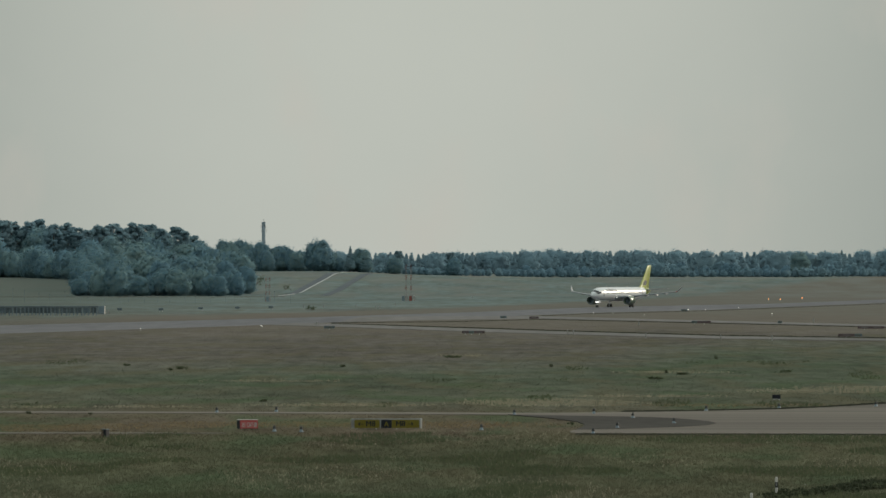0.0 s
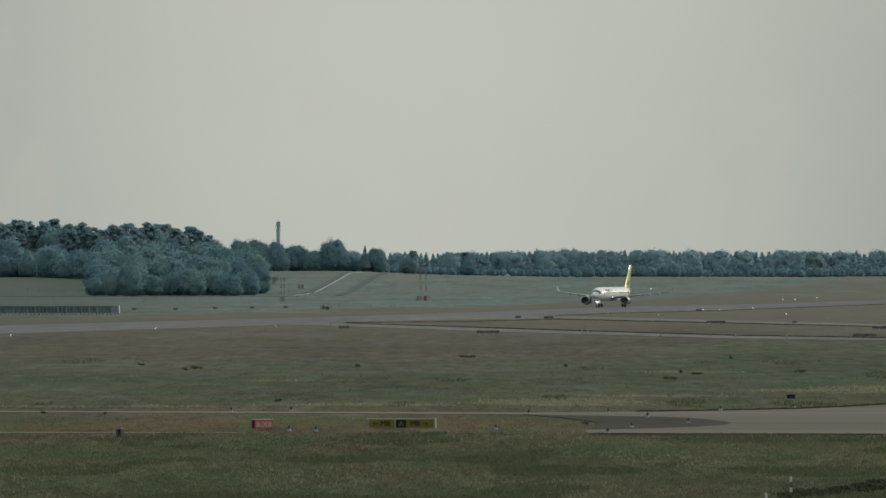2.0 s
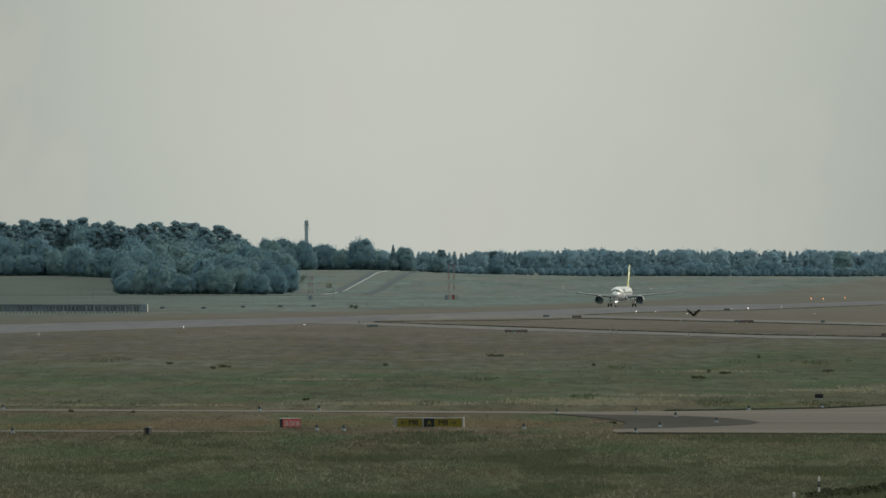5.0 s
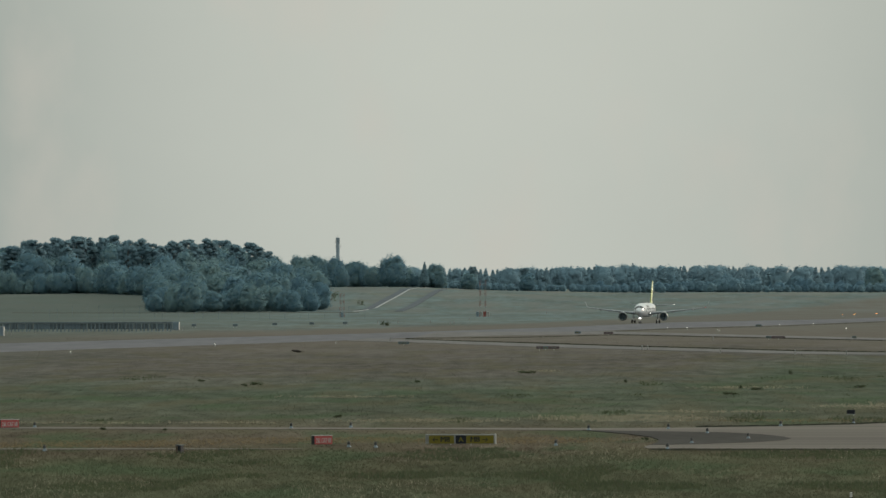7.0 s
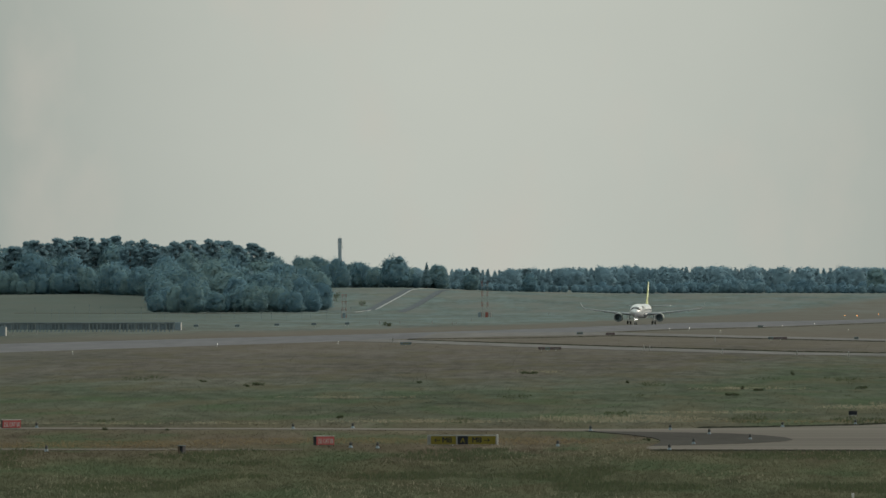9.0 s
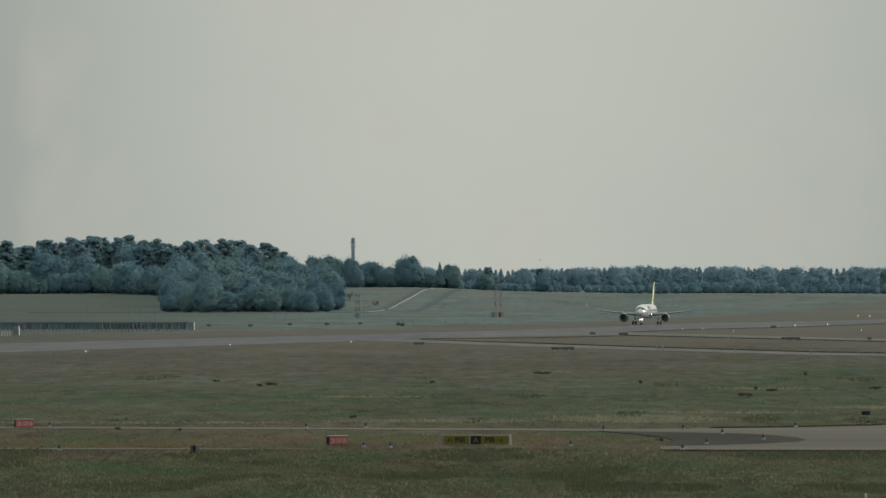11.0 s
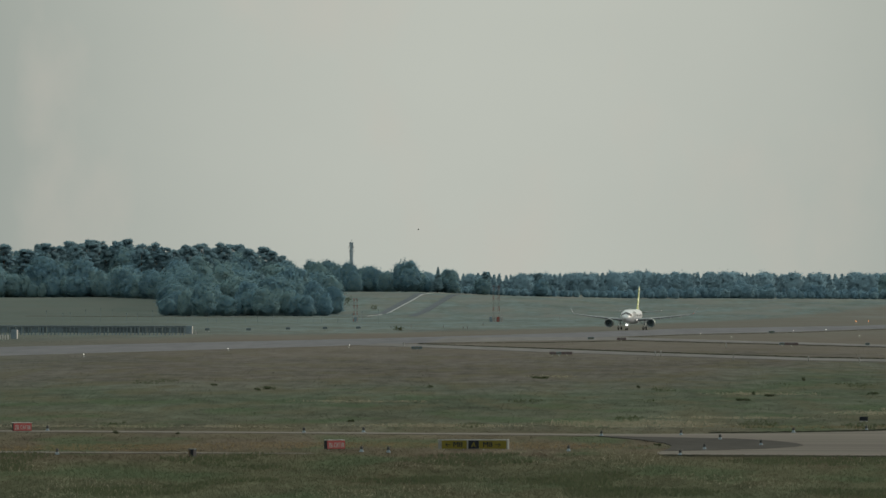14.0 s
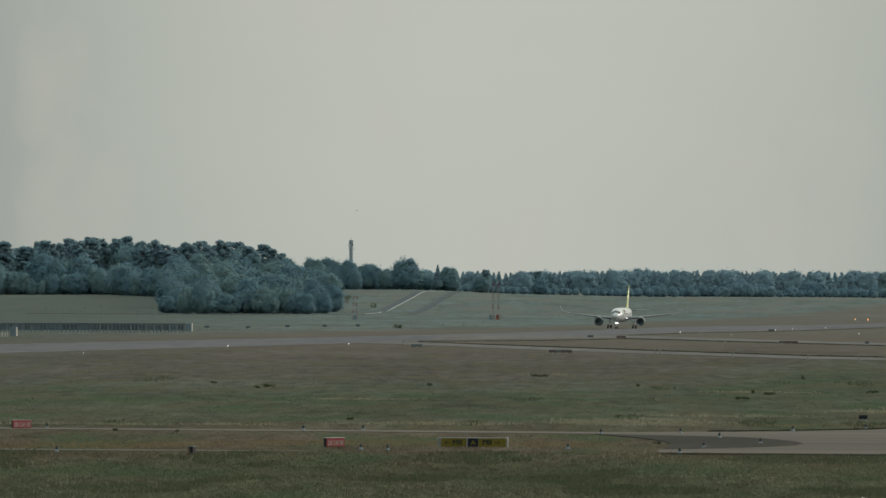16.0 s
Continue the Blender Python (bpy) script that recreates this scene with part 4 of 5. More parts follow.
for side in (-1, 1):
    wing = part("wing", surface(((1.2, -6.6, 7.4, 0.95, 2.75), (3.2, -5.4, 6.1, 0.75, 2.95), (5.9, -3.9, 4.6, 0.52, 3.22), (11.0, -1.1, 3.1, 0.34, 3.75), (16.1, 1.7, 1.8, 0.2, 4.38), (16.5, 2.0, 1.65, 0.18, 4.5)), side),
                WINGGREY, plane, "swept grey wing", True)
    part("winglet", surface(((16.45, 2.0, 1.65, 0.16, 4.48), (16.8, 2.4, 1.4, 0.14, 4.75), (17.15, 3.0, 1.1, 0.1, 5.3), (17.5, 3.8, 0.65, 0.06, 6.1)), side), WINGGREY, wing, "pale grey upturned winglet", True)
    part("slat_edge", surface(((2.4, -6.05, 0.5, 0.30, 2.86), (5.9, -4.05, 0.4, 0.24, 3.2), (11.0, -1.25, 0.32, 0.18, 3.74), (15.8, 1.4, 0.2, 0.11, 4.33)), side), WINGGREY, wing, "grey leading edge slat", True)
    for x, le, z in ((3.6, -0.6, 2.72), (7.6, 0.2, 3.12), (10.4, 0.8, 3.42), (13.0, 1.6, 3.72)):
        part("flap_fairing", Shape().lathe((side * x, le, z), (0, 1, 0.03), [(0, 0.02), (0.4, 0.15), (1.2, 0.22), (2.0, 0.16), (2.7, 0.03)], 8), WINGGREY, wing, "", True)
    part("navigation_light", Shape().lathe((side * 16.55, 1.95, 4.5), (0, -1, 0), [(0, 0.055), (0.1, 0.05), (0.16, 0.02)], 8), LAMP_RED if side > 0 else METAL, wing, "small wing tip lamp")
    part("landing_light", Shape().lathe((side * 1.95, -6.55, 2.92), (0, -1, 0), [(0, 0.12), (0.1, 0.10), (0.16, 0.02)], 8), LAMP_WHITE, wing, "bright wing root lamp")
    part("tailplane", surface(((0.7, 14.6, 3.6, 0.36, 4.85), (3.5, 16.2, 2.4, 0.24, 5.05), (6.2, 17.8, 1.3, 0.12, 5.28)), side), WINGGREY, plane, "grey horizontal tailplane", True)
    part("static_lamp", Shape().lathe((side * 6.25, 18.4, 5.28), (0, -1, 0), [(0, 0.07), (0.1, 0.06), (0.16, 0.01)], 6), LAMP_WHITE if side > 0 else METAL, plane, "small tailplane tip lamp")
    # engine
    ex, ez = side * 5.75, 2.02
    nac = Shape()
    n = 24
    outer = ((-7.9, 1.00), (-7.95, 1.08), (-7.85, 1.16), (-7.2, 1.24), (-6.0, 1.26), (-4.8, 1.16), (-4.0, 0.98))
    inner = ((-4.05, 0.93), (-5.5, 0.95), (-7.0, 0.96), (-7.8, 0.97))
    nac.loft([ring_at(y, ez, r, r, n, ex) for y, r in outer + inner + (outer[0],)], caps=False)
    engine = part("engine", nac, NACELLE, plane, "dark green engine nacelle", True)
    part("intake_lip", Shape().loft([ring_at(y, ez, r, r, n, ex) for y, r in ((-7.80, 0.98), (-7.97, 1.02), (-7.99, 1.07), (-7.9, 1.17), (-7.72, 1.20))], caps=False), WINGGREY, engine, "pale grey intake lip", True)
    fan = Shape()
    for i in range(18):
        a = 2 * math.pi * i / 18
        c, s = math.cos(a), math.sin(a)
        c2, s2 = math.cos(a + 0.26), math.sin(a + 0.26)
        fan.add([(ex + 0.25 * c, -6.9, ez + 0.25 * s), (ex + 0.94 * c, -6.95, ez + 0.94 * s), (ex + 0.94 * c2, -6.75, ez + 0.94 * s2), (ex + 0.25 * c2, -6.75, ez + 0.25 * s2)], [(0, 1, 2, 3)])
    # haze before the dark intake is put into a pale blue-grey fan
    part("fan", fan, BLUEGREY, engine, "fan blades paled to blue-grey for haze")
    part("fan_backing", Shape().lathe((ex, -6.6, ez), (0, 1, 0), [(0, 0.95), (0.1, 0.95)], 20), BLUEGREY, engine)
    part("spinner", Shape().lathe((ex, -6.8, ez), (0, -1, 0), [(0, 0.27), (0.25, 0.19), (0.45, 0.03)], 12), DARKBOX, engine, "dark spinner", True)
    part("exhaust_cone", Shape().lathe((ex, -5.0, ez), (0, 1, 0), [(0, 0.72), (1.3, 0.62), (2.0, 0.40), (2.6, 0.04)], 16), STEEL, engine, "", True)
    part("pylon", Shape().loft([[(ex - 0.2, y, z0), (ex + 0.2, y, z0), (ex + 0.16, y, z1), (ex - 0.16, y, z1)] for y, z0, z1 in ((-6.9, 3.15, 3.28), (-5.2, 3.1, 3.45), (-3.2, 2.75, 3.35), (-1.6, 3.0, 3.25))]), WINGGREY, engine, "white engine pylon")

fin = Shape()
fin.loft([[(x, le + c * f, z) for f, x in ((0, 0), (0.1, th * 0.5), (0.35, th * 0.6), (0.7, th * 0.4), (1, 0), (0.7, -th * 0.4), (0.35, -th * 0.6), (0.1, -th * 0.5))]
          for z, le, c, th in ((5.0, 10.4, 8.2, 0.55), (5.75, 12.2, 6.4, 0.5), (6.4, 13.1, 5.6, 0.44), (9.5, 15.8, 3.9, 0.3), (11.65, 17.6, 2.8, 0.2), (11.9, 17.95, 2.35, 0.1))])
tail = part("tail_fin", fin, LIME, plane, "lime green tail fin", True)
for side in (-1, 1):
    part("tail_mark", Shape().loft([[(side * x, y0, z), (side * x, y1, z)] for z, y0, y1, x in ((6.3, 14.2, 16.4, 0.30), (7.0, 14.9, 16.8, 0.27), (7.6, 15.6, 16.6, 0.245))], caps=False, closed=False), SLATE, tail, "dark mark at the fin's foot")
part("beacon", Shape().lathe((0, 10.9, 5.75), (0, 0, 1), [(0, 0.12), (0.12, 0.1), (0.2, 0.02)], 8), SIGNWHITE, fuselage)
for y, z in ((-9.5, 5.68), (-3.0, 5.68), (4.0, 5.68)):
    part("antenna", Shape().loft([[(-0.03, y, z), (0.03, y, z), (0.03, y + 0.5, z), (-0.03, y + 0.5, z)], [(-0.015, y + 0.3, z + 0.4), (0.015, y + 0.3, z + 0.4), (0.015, y + 0.5, z + 0.4), (-0.015, y + 0.5, z + 0.4)]]), SIGNWHITE, fuselage)

wheels = []
ng = Shape().tube((0, -15.3, 0.38), (0, -15.15, 2.3), 0.09).tube((0, -15.2, 1.3), (0, -14.0, 2.3), 0.05).tube((-0.3, -15.3, 0.38), (0.3, -15.3, 0.38), 0.05)
nose_gear = part("nose_gear", ng, METAL, plane, "steel nose gear leg")
part("gear_door", Shape().box(-0.42, -14.7, 1.35, 0.04, 1.5, 0.8), WHITE, nose_gear)
part("gear_door", Shape().box(0.42, -14.7, 1.35, 0.04, 1.5, 0.8), WHITE, nose_gear)
for x in (-0.20, 0.20):
    part("taxi_light", Shape().lathe((x, -15.42, 1.55), (0, -1, 0), [(0, 0.11), (0.08, 0.10), (0.13, 0.03)], 10), LANDING, nose_gear, "bright taxi light")
for x in (-0.24, 0.24):
    wheels.append((make_wheel(plane, "nose_wheel", 0.38, 0.22, (x, -15.3, 0.38)), (x, -15.3, 0.38), 0.38))
for side in (-1, 1):
    mg = Shape().tube((side * 3.45, 0, 0.53), (side * 3.3, 0.1, 2.95), 0.14).tube((side * 3.4, 0, 1.4), (side * 1.9, 0.1, 2.5), 0.07).tube((side * 3.45 - 0.5, 0, 0.53), (side * 3.45 + 0.5, 0, 0.53), 0.08)
    main_gear = part("main_gear", mg, METAL, plane, "steel main gear leg")
    part("gear_door", Shape().box(side * 3.75, 0, 1.3, 0.05, 1.0, 1.5), WHITE, main_gear, "white gear door")
    for dx in (-0.42, 0.42):
        at = (side * 3.45 + dx, 0, 0.53)
        wheels.append((make_wheel(plane, "main_wheel", 0.53, 0.38, at), at, 0.53))


# ---------------------------------------------------------------- birds
def make_bird(name, label, k=1.0):
    bird = thing(name, label, "bird", Matrix.Identity(4))
    body = Shape().lathe((0.24 * k, 0, 0), (-1, 0, 0.05), [(0, 0.02 * k), (0.08 * k, 0.06 * k), (0.22 * k, 0.085 * k), (0.36 * k, 0.06 * k), (0.44 * k, 0.05 * k), (0.50 * k, 0.045 * k), (0.53 * k, 0.012 * k), (0.59 * k, 0.004 * k)], 10)
    part("body", body, FEATHER, bird, "black feathered body", True)
    part("tail", Shape().prism([(0.20 * k, -0.03 * k), (0.20 * k, 0.03 * k), (0.42 * k, 0.09 * k), (0.45 * k, 0), (0.42 * k, -0.09 * k)], -0.008 * k, 0.008 * k), FEATHER, bird, "spread tail feathers")
    wings = []
    for side in (-1, 1):
        outline = [(-0.14, 0.0), (-0.19, 0.12), (-0.18, 0.24), (-0.10, 0.36), (-0.02, 0.45), (0.06, 0.44), (0.06, 0.40), (0.14, 0.38), (0.13, 0.32), (0.19, 0.25), (0.18, 0.10), (0.15, 0.0)]
        wings.append((part("wing", Shape().prism([(x * k, side * y * k) for x, y in outline], -0.022 * k, 0.024 * k), FEATHER, bird, "broad dark wing", False, (0, side * 0.05 * k, 0.03 * k)), side, 0.05 * k))
    return bird, wings


crow, crow_wings = make_bird("crow", "black crow flying low across the airfield", 1.25)
far_bird, far_wings = make_bird("bird", "small dark bird high in the hazy sky", 0.8)


# ---------------------------------------------------------------- signs and lights on the airfield
def letters(text, size, material, parent, x, z, y, name="lettering", label=""):
    cu = bpy.data.curves.new(name, "FONT")
    cu.body, cu.size, cu.extrude, cu.offset = text, size / 0.72, 0.004, 0.0
    cu.align_x = "CENTER"
    tmp = new(name, cu)
    bpy.context.view_layer.update()
    me = bpy.data.meshes.new_from_object(tmp.evaluated_get(bpy.context.evaluated_depsgraph_get()))
    bpy.data.objects.remove(tmp)
    bold = [(v.co.x, v.co.y, v.co.z) for v in me.vertices]
    face = [tuple(p.vertices) for p in me.polygons]
    heavy = Shape()
    for k, dx in enumerate((0.0, -0.02, 0.02)):
        heavy.add([(x + dx, y, z + 0.0015 * k) for x, y, z in bold], face)
    bpy.data.meshes.remove(me)
    me = bpy.data.meshes.new(name)
    me.from_pydata(heavy.v, [], heavy.f)
    me.materials.append(material)
    ob = new(name, me)
    ob.parent = parent
    ob.matrix_local = pose(x, y, z, 90, 0, 0)
    return tagged(ob, label)


def arrow(parent, x, z, y, length, way, material):
    s = Shape()
    t, h = 0.055, 0.17
    s.plate_xz([(x - length / 2 * way, z - t / 2), (x + length * 0.42 * way, z - t / 2), (x + length * 0.42 * way, z + t / 2), (x - length / 2 * way, z + t / 2)], y - 0.004, y + 0.004)
    for k in (-1, 1):
        s.plate_xz([(x + length / 2 * way, z), (x + (length / 2 - 0.2) * way, z + k * h), (x + (length / 2 - 0.27) * way, z + k * h), (x + (length / 2 - 0.09) * way, z)], y - 0.006, y + 0.004)
    part("arrow", s, material, parent, "direction arrow")


def taxi_sign():
    w, h, d = 6.24, 0.78, 0.28
    sign = thing("taxiway_sign", "yellow and black taxiway sign with arrows beside the grass", "sign", pose(-5.03, 905.73, 0, 0, 0, 2))
    casing = Shape().box(0, 0.06, 0.10, w, d, h + 0.06, 0.03)
    case = part("casing", casing, CASING, sign, "weathered grey casing")
    part("end_cap", Shape().box(w / 2 - 0.04, -0.03, 0.09, 0.16, 0.4, h + 0.11, 0.03), SIGNWHITE, case, "white end cap")
    part("end_cap", Shape().box(-w / 2 + 0.02, -0.03, 0.09, 0.12, 0.4, h + 0.06, 0.03), CASING, case)
    part("divider", Shape().box(-w / 2 + 2.57, -0.10, 0.09, 0.12, 0.12, h + 0.08, 0.02), CASING, case)
    for x in (-2.6, -0.9, 0.9, 2.6):
        part("leg", Shape().tube((x, 0.06, -0.1), (x, 0.06, 0.12), 0.05), STEEL, sign)
    zb = 0.12
    a = part("direction_panel", Shape().box(-w / 2 + 1.38, -0.09, zb, 2.24, 0.03, h - 0.06), SIGNYELLOW, sign, "yellow direction panel")
    b = part("location_panel", Shape().box(-w / 2 + 3.11, -0.09, zb, 0.94, 0.03, h - 0.06), SIGNBLACK, sign, "black location panel")
    c = part("direction_panel", Shape().box(-w / 2 + 4.81, -0.09, zb, 2.44, 0.03, h - 0.06), SIGNYELLOW, sign, "yellow direction panel")
    zt = zb + 0.15
    letters("M8", 0.49, SIGNBLACK, a, -w / 2 + 1.70, zt, -0.112)
    arrow(a, -w / 2 + 0.80, zt + 0.2, -0.112, 0.5, -1, SIGNBLACK)
    letters("A", 0.43, SIGNYELLOW, b, -w / 2 + 3.11, zt, -0.112)
    letters("M8", 0.49, SIGNBLACK, c, -w / 2 + 4.36, zt, -0.112)
    arrow(c, -w / 2 + 5.28, zt + 0.2, -0.112, 0.5, 1, SIGNBLACK)


def red_sign(x, y, scale, text, turn):
    sign = thing("holding_sign", "red runway holding sign with white lettering", "sign", pose(x, y, 0, 0, 0, turn), "red holding signs")
    w, h = 1.9, 0.72
    # the casing's shaded side and lit top are put into its colours
    case = part("casing", Shape().box(0, 0.22, 0.08, w, 0.5, h + 0.04, 0.03), SIGNBLACK, sign, "casing coloured black for its shaded side")
    part("top_cover", Shape().box(0, 0.20, 0.08 + h + 0.045, w + 0.02, 0.5, 0.05, 0.015), SIGNWHITE, case, "top cover coloured white for the lit top")
    panel = part("panel", Shape().box(0, -0.05, 0.10, w - 0.04, 0.03, h), SIGNRED, sign, "red panel")
    t = letters(text, 0.43, SIGNWHITE, panel, 0, 0.22, -0.075, label="white lettering")
    wide = max(v.co.x for v in t.data.vertices) - min(v.co.x for v in t.data.vertices)
    for v in t.data.vertices:
        v.co.x *= (w - 0.3) / wide
    for x0 in (-0.6, 0.6):
        part("leg", Shape().tube((x0, 0.2, -0.1), (x0, 0.2, 0.1), 0.05), STEEL, sign)


taxi_sign()
red_sign(-17.28, 904.29, 1, "25L CAT I/II", 34)
red_sign(-50.01, 1001.41, 1, "25L CAT I/II", 20)


def edge_light():
    light = thing("edge_light", "small taxiway edge light on a pale cone base", "light", Matrix.Identity(4), "taxiway edge lights")
    part("base", Shape().lathe((0, 0, -0.02), (0, 0, 1), [(0, 0.21), (0.05, 0.20), (0.19, 0.115), (0.33, 0.06)], 10), BLUEGREY, light, "pale conical base")
    part("stem", Shape().tube((0, 0, 0.2), (0, 0, 0.40), 0.05), STEEL, light)
    part("lamp_head", Shape().lathe((0, 0, 0.22), (0, 0, 1), [(0, 0.12), (0.04, 0.15), (0.20, 0.13), (0.30, 0.05)], 10), BLACK, light, "dark lamp head")
    return light


spots = [(-22.2, 997.9), (-16.4, 1001.4), (6.9, 984.1), (14.7, 990.9), (18.0, 964.1), (15.6, 910.1), (21.2, 934.0), (26.1, 1008.5), (33.8, 1023.0), (44.1, 1036.1), (13.0, 880.5), (-14.8, 892.9), (-12.4, 890.1), (3.4, 900.0), (-47.7, 1004.9), (-40.7, 875.1), (-53.3, 1004.9)]
first = edge_light()
for i, (x, y) in enumerate(spots):
    if i == 0:
        first.matrix_basis = pose(x, y, 0.05)
    else:
        copy_thing(first, pose(x, y, 0.05, 0, 0, 40 * i))


def back_sign(x, y, w, h, leg, turn=0):
    s = thing("information_sign", "dark airfield sign on short legs in the grass", "sign", pose(x, y, 0, 0, 0, turn), "dark airfield signs")
    part("panel", Shape().box(0, 0, leg, w, 0.22, h, 0.03), SIGNBLACK, s, "dark panel")
    part("frame", Shape().box(0, 0, leg - 0.03, w * 0.96, 0.26, 0.04, 0.01), STEEL, s)
    for k in (-0.35, 0.35):
        part("leg", Shape().tube((k * w, 0, -0.1), (k * w, 0, leg + 0.02), 0.04), STEEL, s)


back_sign(35.44, 1081.37, 0.90, 0.46, 0.16)


def striped_sign(x, y, parts):
    """A far sign in red-brown and dark panels."""
    s = thing("distant_sign", "low red-brown and dark taxiway sign far across the field", "sign", pose(x, y, 0), "distant taxiway signs")
    at = 0.0
    total = sum(w for w, m in parts)
    for w, m in parts:
        p = part("panel", Shape().box(at + w / 2 - total / 2, 0, 0.22, w - 0.06, 0.24, 0.52, 0.03), m, s)
        part("writing_bar", Shape().box(at + w / 2 - total / 2, -0.125, 0.44, w * 0.5, 0.02, 0.07), CASING if m is RUST else SIGNYELLOW, p)
        part("leg", Shape().tube((at + w / 2 - total / 2, 0, -0.1), (at + w / 2 - total / 2, 0, 0.24), 0.06), STEEL, s)
        at += w


for x, parts in (((56.4, 2221.9), ((1.2, DARKBOX), (3.0, RUST))), ((74.9, 1871.1), ((3.0, RUST), (1.4, DARKBOX))), ((85.4, 2060.9), ((2.8, RUST),)), ((88.0, 2060.9), ((2.9, RUST),)),
                    ((73.6, 2221.9), ((1.0, DARKBOX),)), ((-23.1, 2068.4), ((2.3, DARKBOX),)), ((5.8, 1941.3), ((1.3, RUST), (1.0, DARKBOX), (2.1, RUST))),
                    ((14.2, 2389.9), ((1.5, DARKBOX),)), ((21.2, 2370.0), ((2.2, RUST),)), ((63.3, 2670.4), ((1.6, DARKBOX),))):
    striped_sign(*x, parts)


def delineator(x, y, h):
    p = thing("marker_post", "white roadside marker post with black band in the grass", "post", pose(x, y, 0))
    part("post", Shape().box(0, 0, -0.2, 0.17, 0.13, h + 0.2, 0.04), SIGNWHITE, p)
    part("band", Shape().box(0, 0, h * 0.42, 0.19, 0.15, h * 0.30, 0.01), BLACK, p, "black band")
    part("reflector", Shape().box(0, -0.08, h * 0.52, 0.06, 0.02, h * 0.14), CASING, p)


delineator(21.63, 659.86, 1.2)
delineator(18.75, 618.26, 1.15)
delineator(24.62, 690.29, 0.02)

box_u = thing("utility_box", "small weathered utility box with slatted sides in the grass", "box", pose(-28.76, 865.75, 0, 0, 0, -30))
part("body", Shape().box(0, 0, -0.05, 0.52, 0.52, 0.72, 0.03), SIGNBLACK, box_u, "dark body")
part("lid", Shape().box(0, 0, 0.68, 0.58, 0.58, 0.06, 0.02), DARKBOX, box_u, "grey lid")
for k in range(2):
    part("slat", Shape().box(-0.19 + 0.125 * k, -0.275, 0.04, 0.06, 0.03, 0.62), BROWNBOX, box_u, "brown slat")


def runway_light(x, y, material, name, label, h=0.35, r=0.13):
    l = thing(name, label, "light", pose(x, y, 0), label)
    part("stem", Shape().lathe((0, 0, -0.05), (0, 0, 1), [(0, 0.16), (0.08, 0.14), (0.1, 0.05), (h, 0.05)], 8), STEEL, l)
    part("lamp", Shape().lathe((0, 0, h), (0, 0, 1), [(0, r * 0.6), (r * 0.5, r), (r * 1.4, r), (r * 2.0, r * 0.4)], 10), material, l, "lit lamp")


for x, y in ((-60.8, 2046.0), (-38.0, 2130.3), (38.2, 2585.5), (43.4, 2597.3), (65.3, 2708.6), (70.6, 2734.6), (81.4, 2802.0), (82.1, 2539.3), (14.8, 2400.0), (-82.5, 1878.0), (49.3, 2494.7)):
    runway_light(x, y, LAMP_WHITE, "runway_light", "glowing white runway edge light", r=0.05)
for x, y in ((103.4, 3231.8), (107.2, 3231.8), (117.5, 3326.3)):
    runway_light(x, y, LAMP_AMBER, "guard_light", "glowing amber runway guard light", 0.6, 0.11)


# ---------------------------------------------------------------- masts and structures behind the runway
def lattice_mast(x, y, h, w, label, cabinets):
    m = thing("lattice_mast", label, "mast", pose(x, y, ground_z(x, y)))
    bands = 7
    for side in (-1, 1):
        for b in range(bands):
            z0, z1 = h * b / bands, h * (b + 1) / bands
            s = Shape()
            for dx in (-0.22, 0.22):
                s.tube((side * w / 2 + dx, 0, z0 - 0.1 * (b == 0)), (side * w / 2 + dx, 0, z1), 0.045, n=5)
            n = 3
            for i in range(n):
                za, zb = z0 + (z1 - z0) * i / n, z0 + (z1 - z0) * (i + 1) / n
                s.tube((side * w / 2 - 0.22, 0, za), (side * w / 2 + 0.22, 0, zb), 0.04, n=4)
            part("mast_section", s, REDMAST if b % 2 == 0 else WHITEMAST, m, "red section" if b % 2 == 0 else "white section")
    for z in (0.38, 0.62, 0.86):
        part("antenna_panel", Shape().box(0, 0, h * z, w + 0.5, 0.2, 0.12, 0.02), WHITEMAST, m)
    for i in range(cabinets):
        part("cabinet", Shape().box((i - (cabinets - 1) / 2) * 1.15, -0.4, -0.1, 0.85, 0.9, 1.7, 0.06), (REDMAST, WHITEMAST)[i % 2] if i else BLUEGREY, m, "painted equipment cabinet")


lattice_mast(-11.08, 3268.97, 11.8, 1.7, "red and white lattice antenna mast with cabinets in the grass", 4)
lattice_mast(-55.66, 3231.82, 7.6, 1.0, "slim dull red and white mast before the woods", 1)

tower = thing("radio_tower", "slender grey concrete radio tower above the trees", "tower", pose(-77.6, 4400, ground_z(-77.6, 4400)))
part("shaft", Shape().lathe((0, 0, -0.3), (0, 0, 1), [(0, 0.95), (12, 0.82), (21.3, 0.76)], 14), MAST_CONCRETE, tower, "", True)
part("head", Shape().lathe((0, 0, 19.6), (0, 0, 1), [(0, 0.78), (0.2, 0.86), (1.6, 0.86), (1.8, 0.7)], 14), MAST_CONCRETE, tower, "thicker antenna head")
for z in (15.5, 17.4, 19.2):
    part("platform_ring", Shape().lathe((0, 0, z), (0, 0, 1), [(0, 0.86), (0.10, 0.86)], 14), MAST_CONCRETE, tower)
for a in range(6):
    c, s = math.cos(a * 1.047 + 0.3), math.sin(a * 1.047 + 0.3)
    part("aerial", Shape().box(1.2 * c, 1.2 * s, 17.0 + 1.6 * (a % 2), 0.12, 0.12, 1.3, 0.03).tube((0.5 * c, 0.5 * s, 17.6 + 1.6 * (a % 2)), (1.2 * c, 1.2 * s, 17.6 + 1.6 * (a % 2)), 0.04, n=5), WHITEMAST, tower)
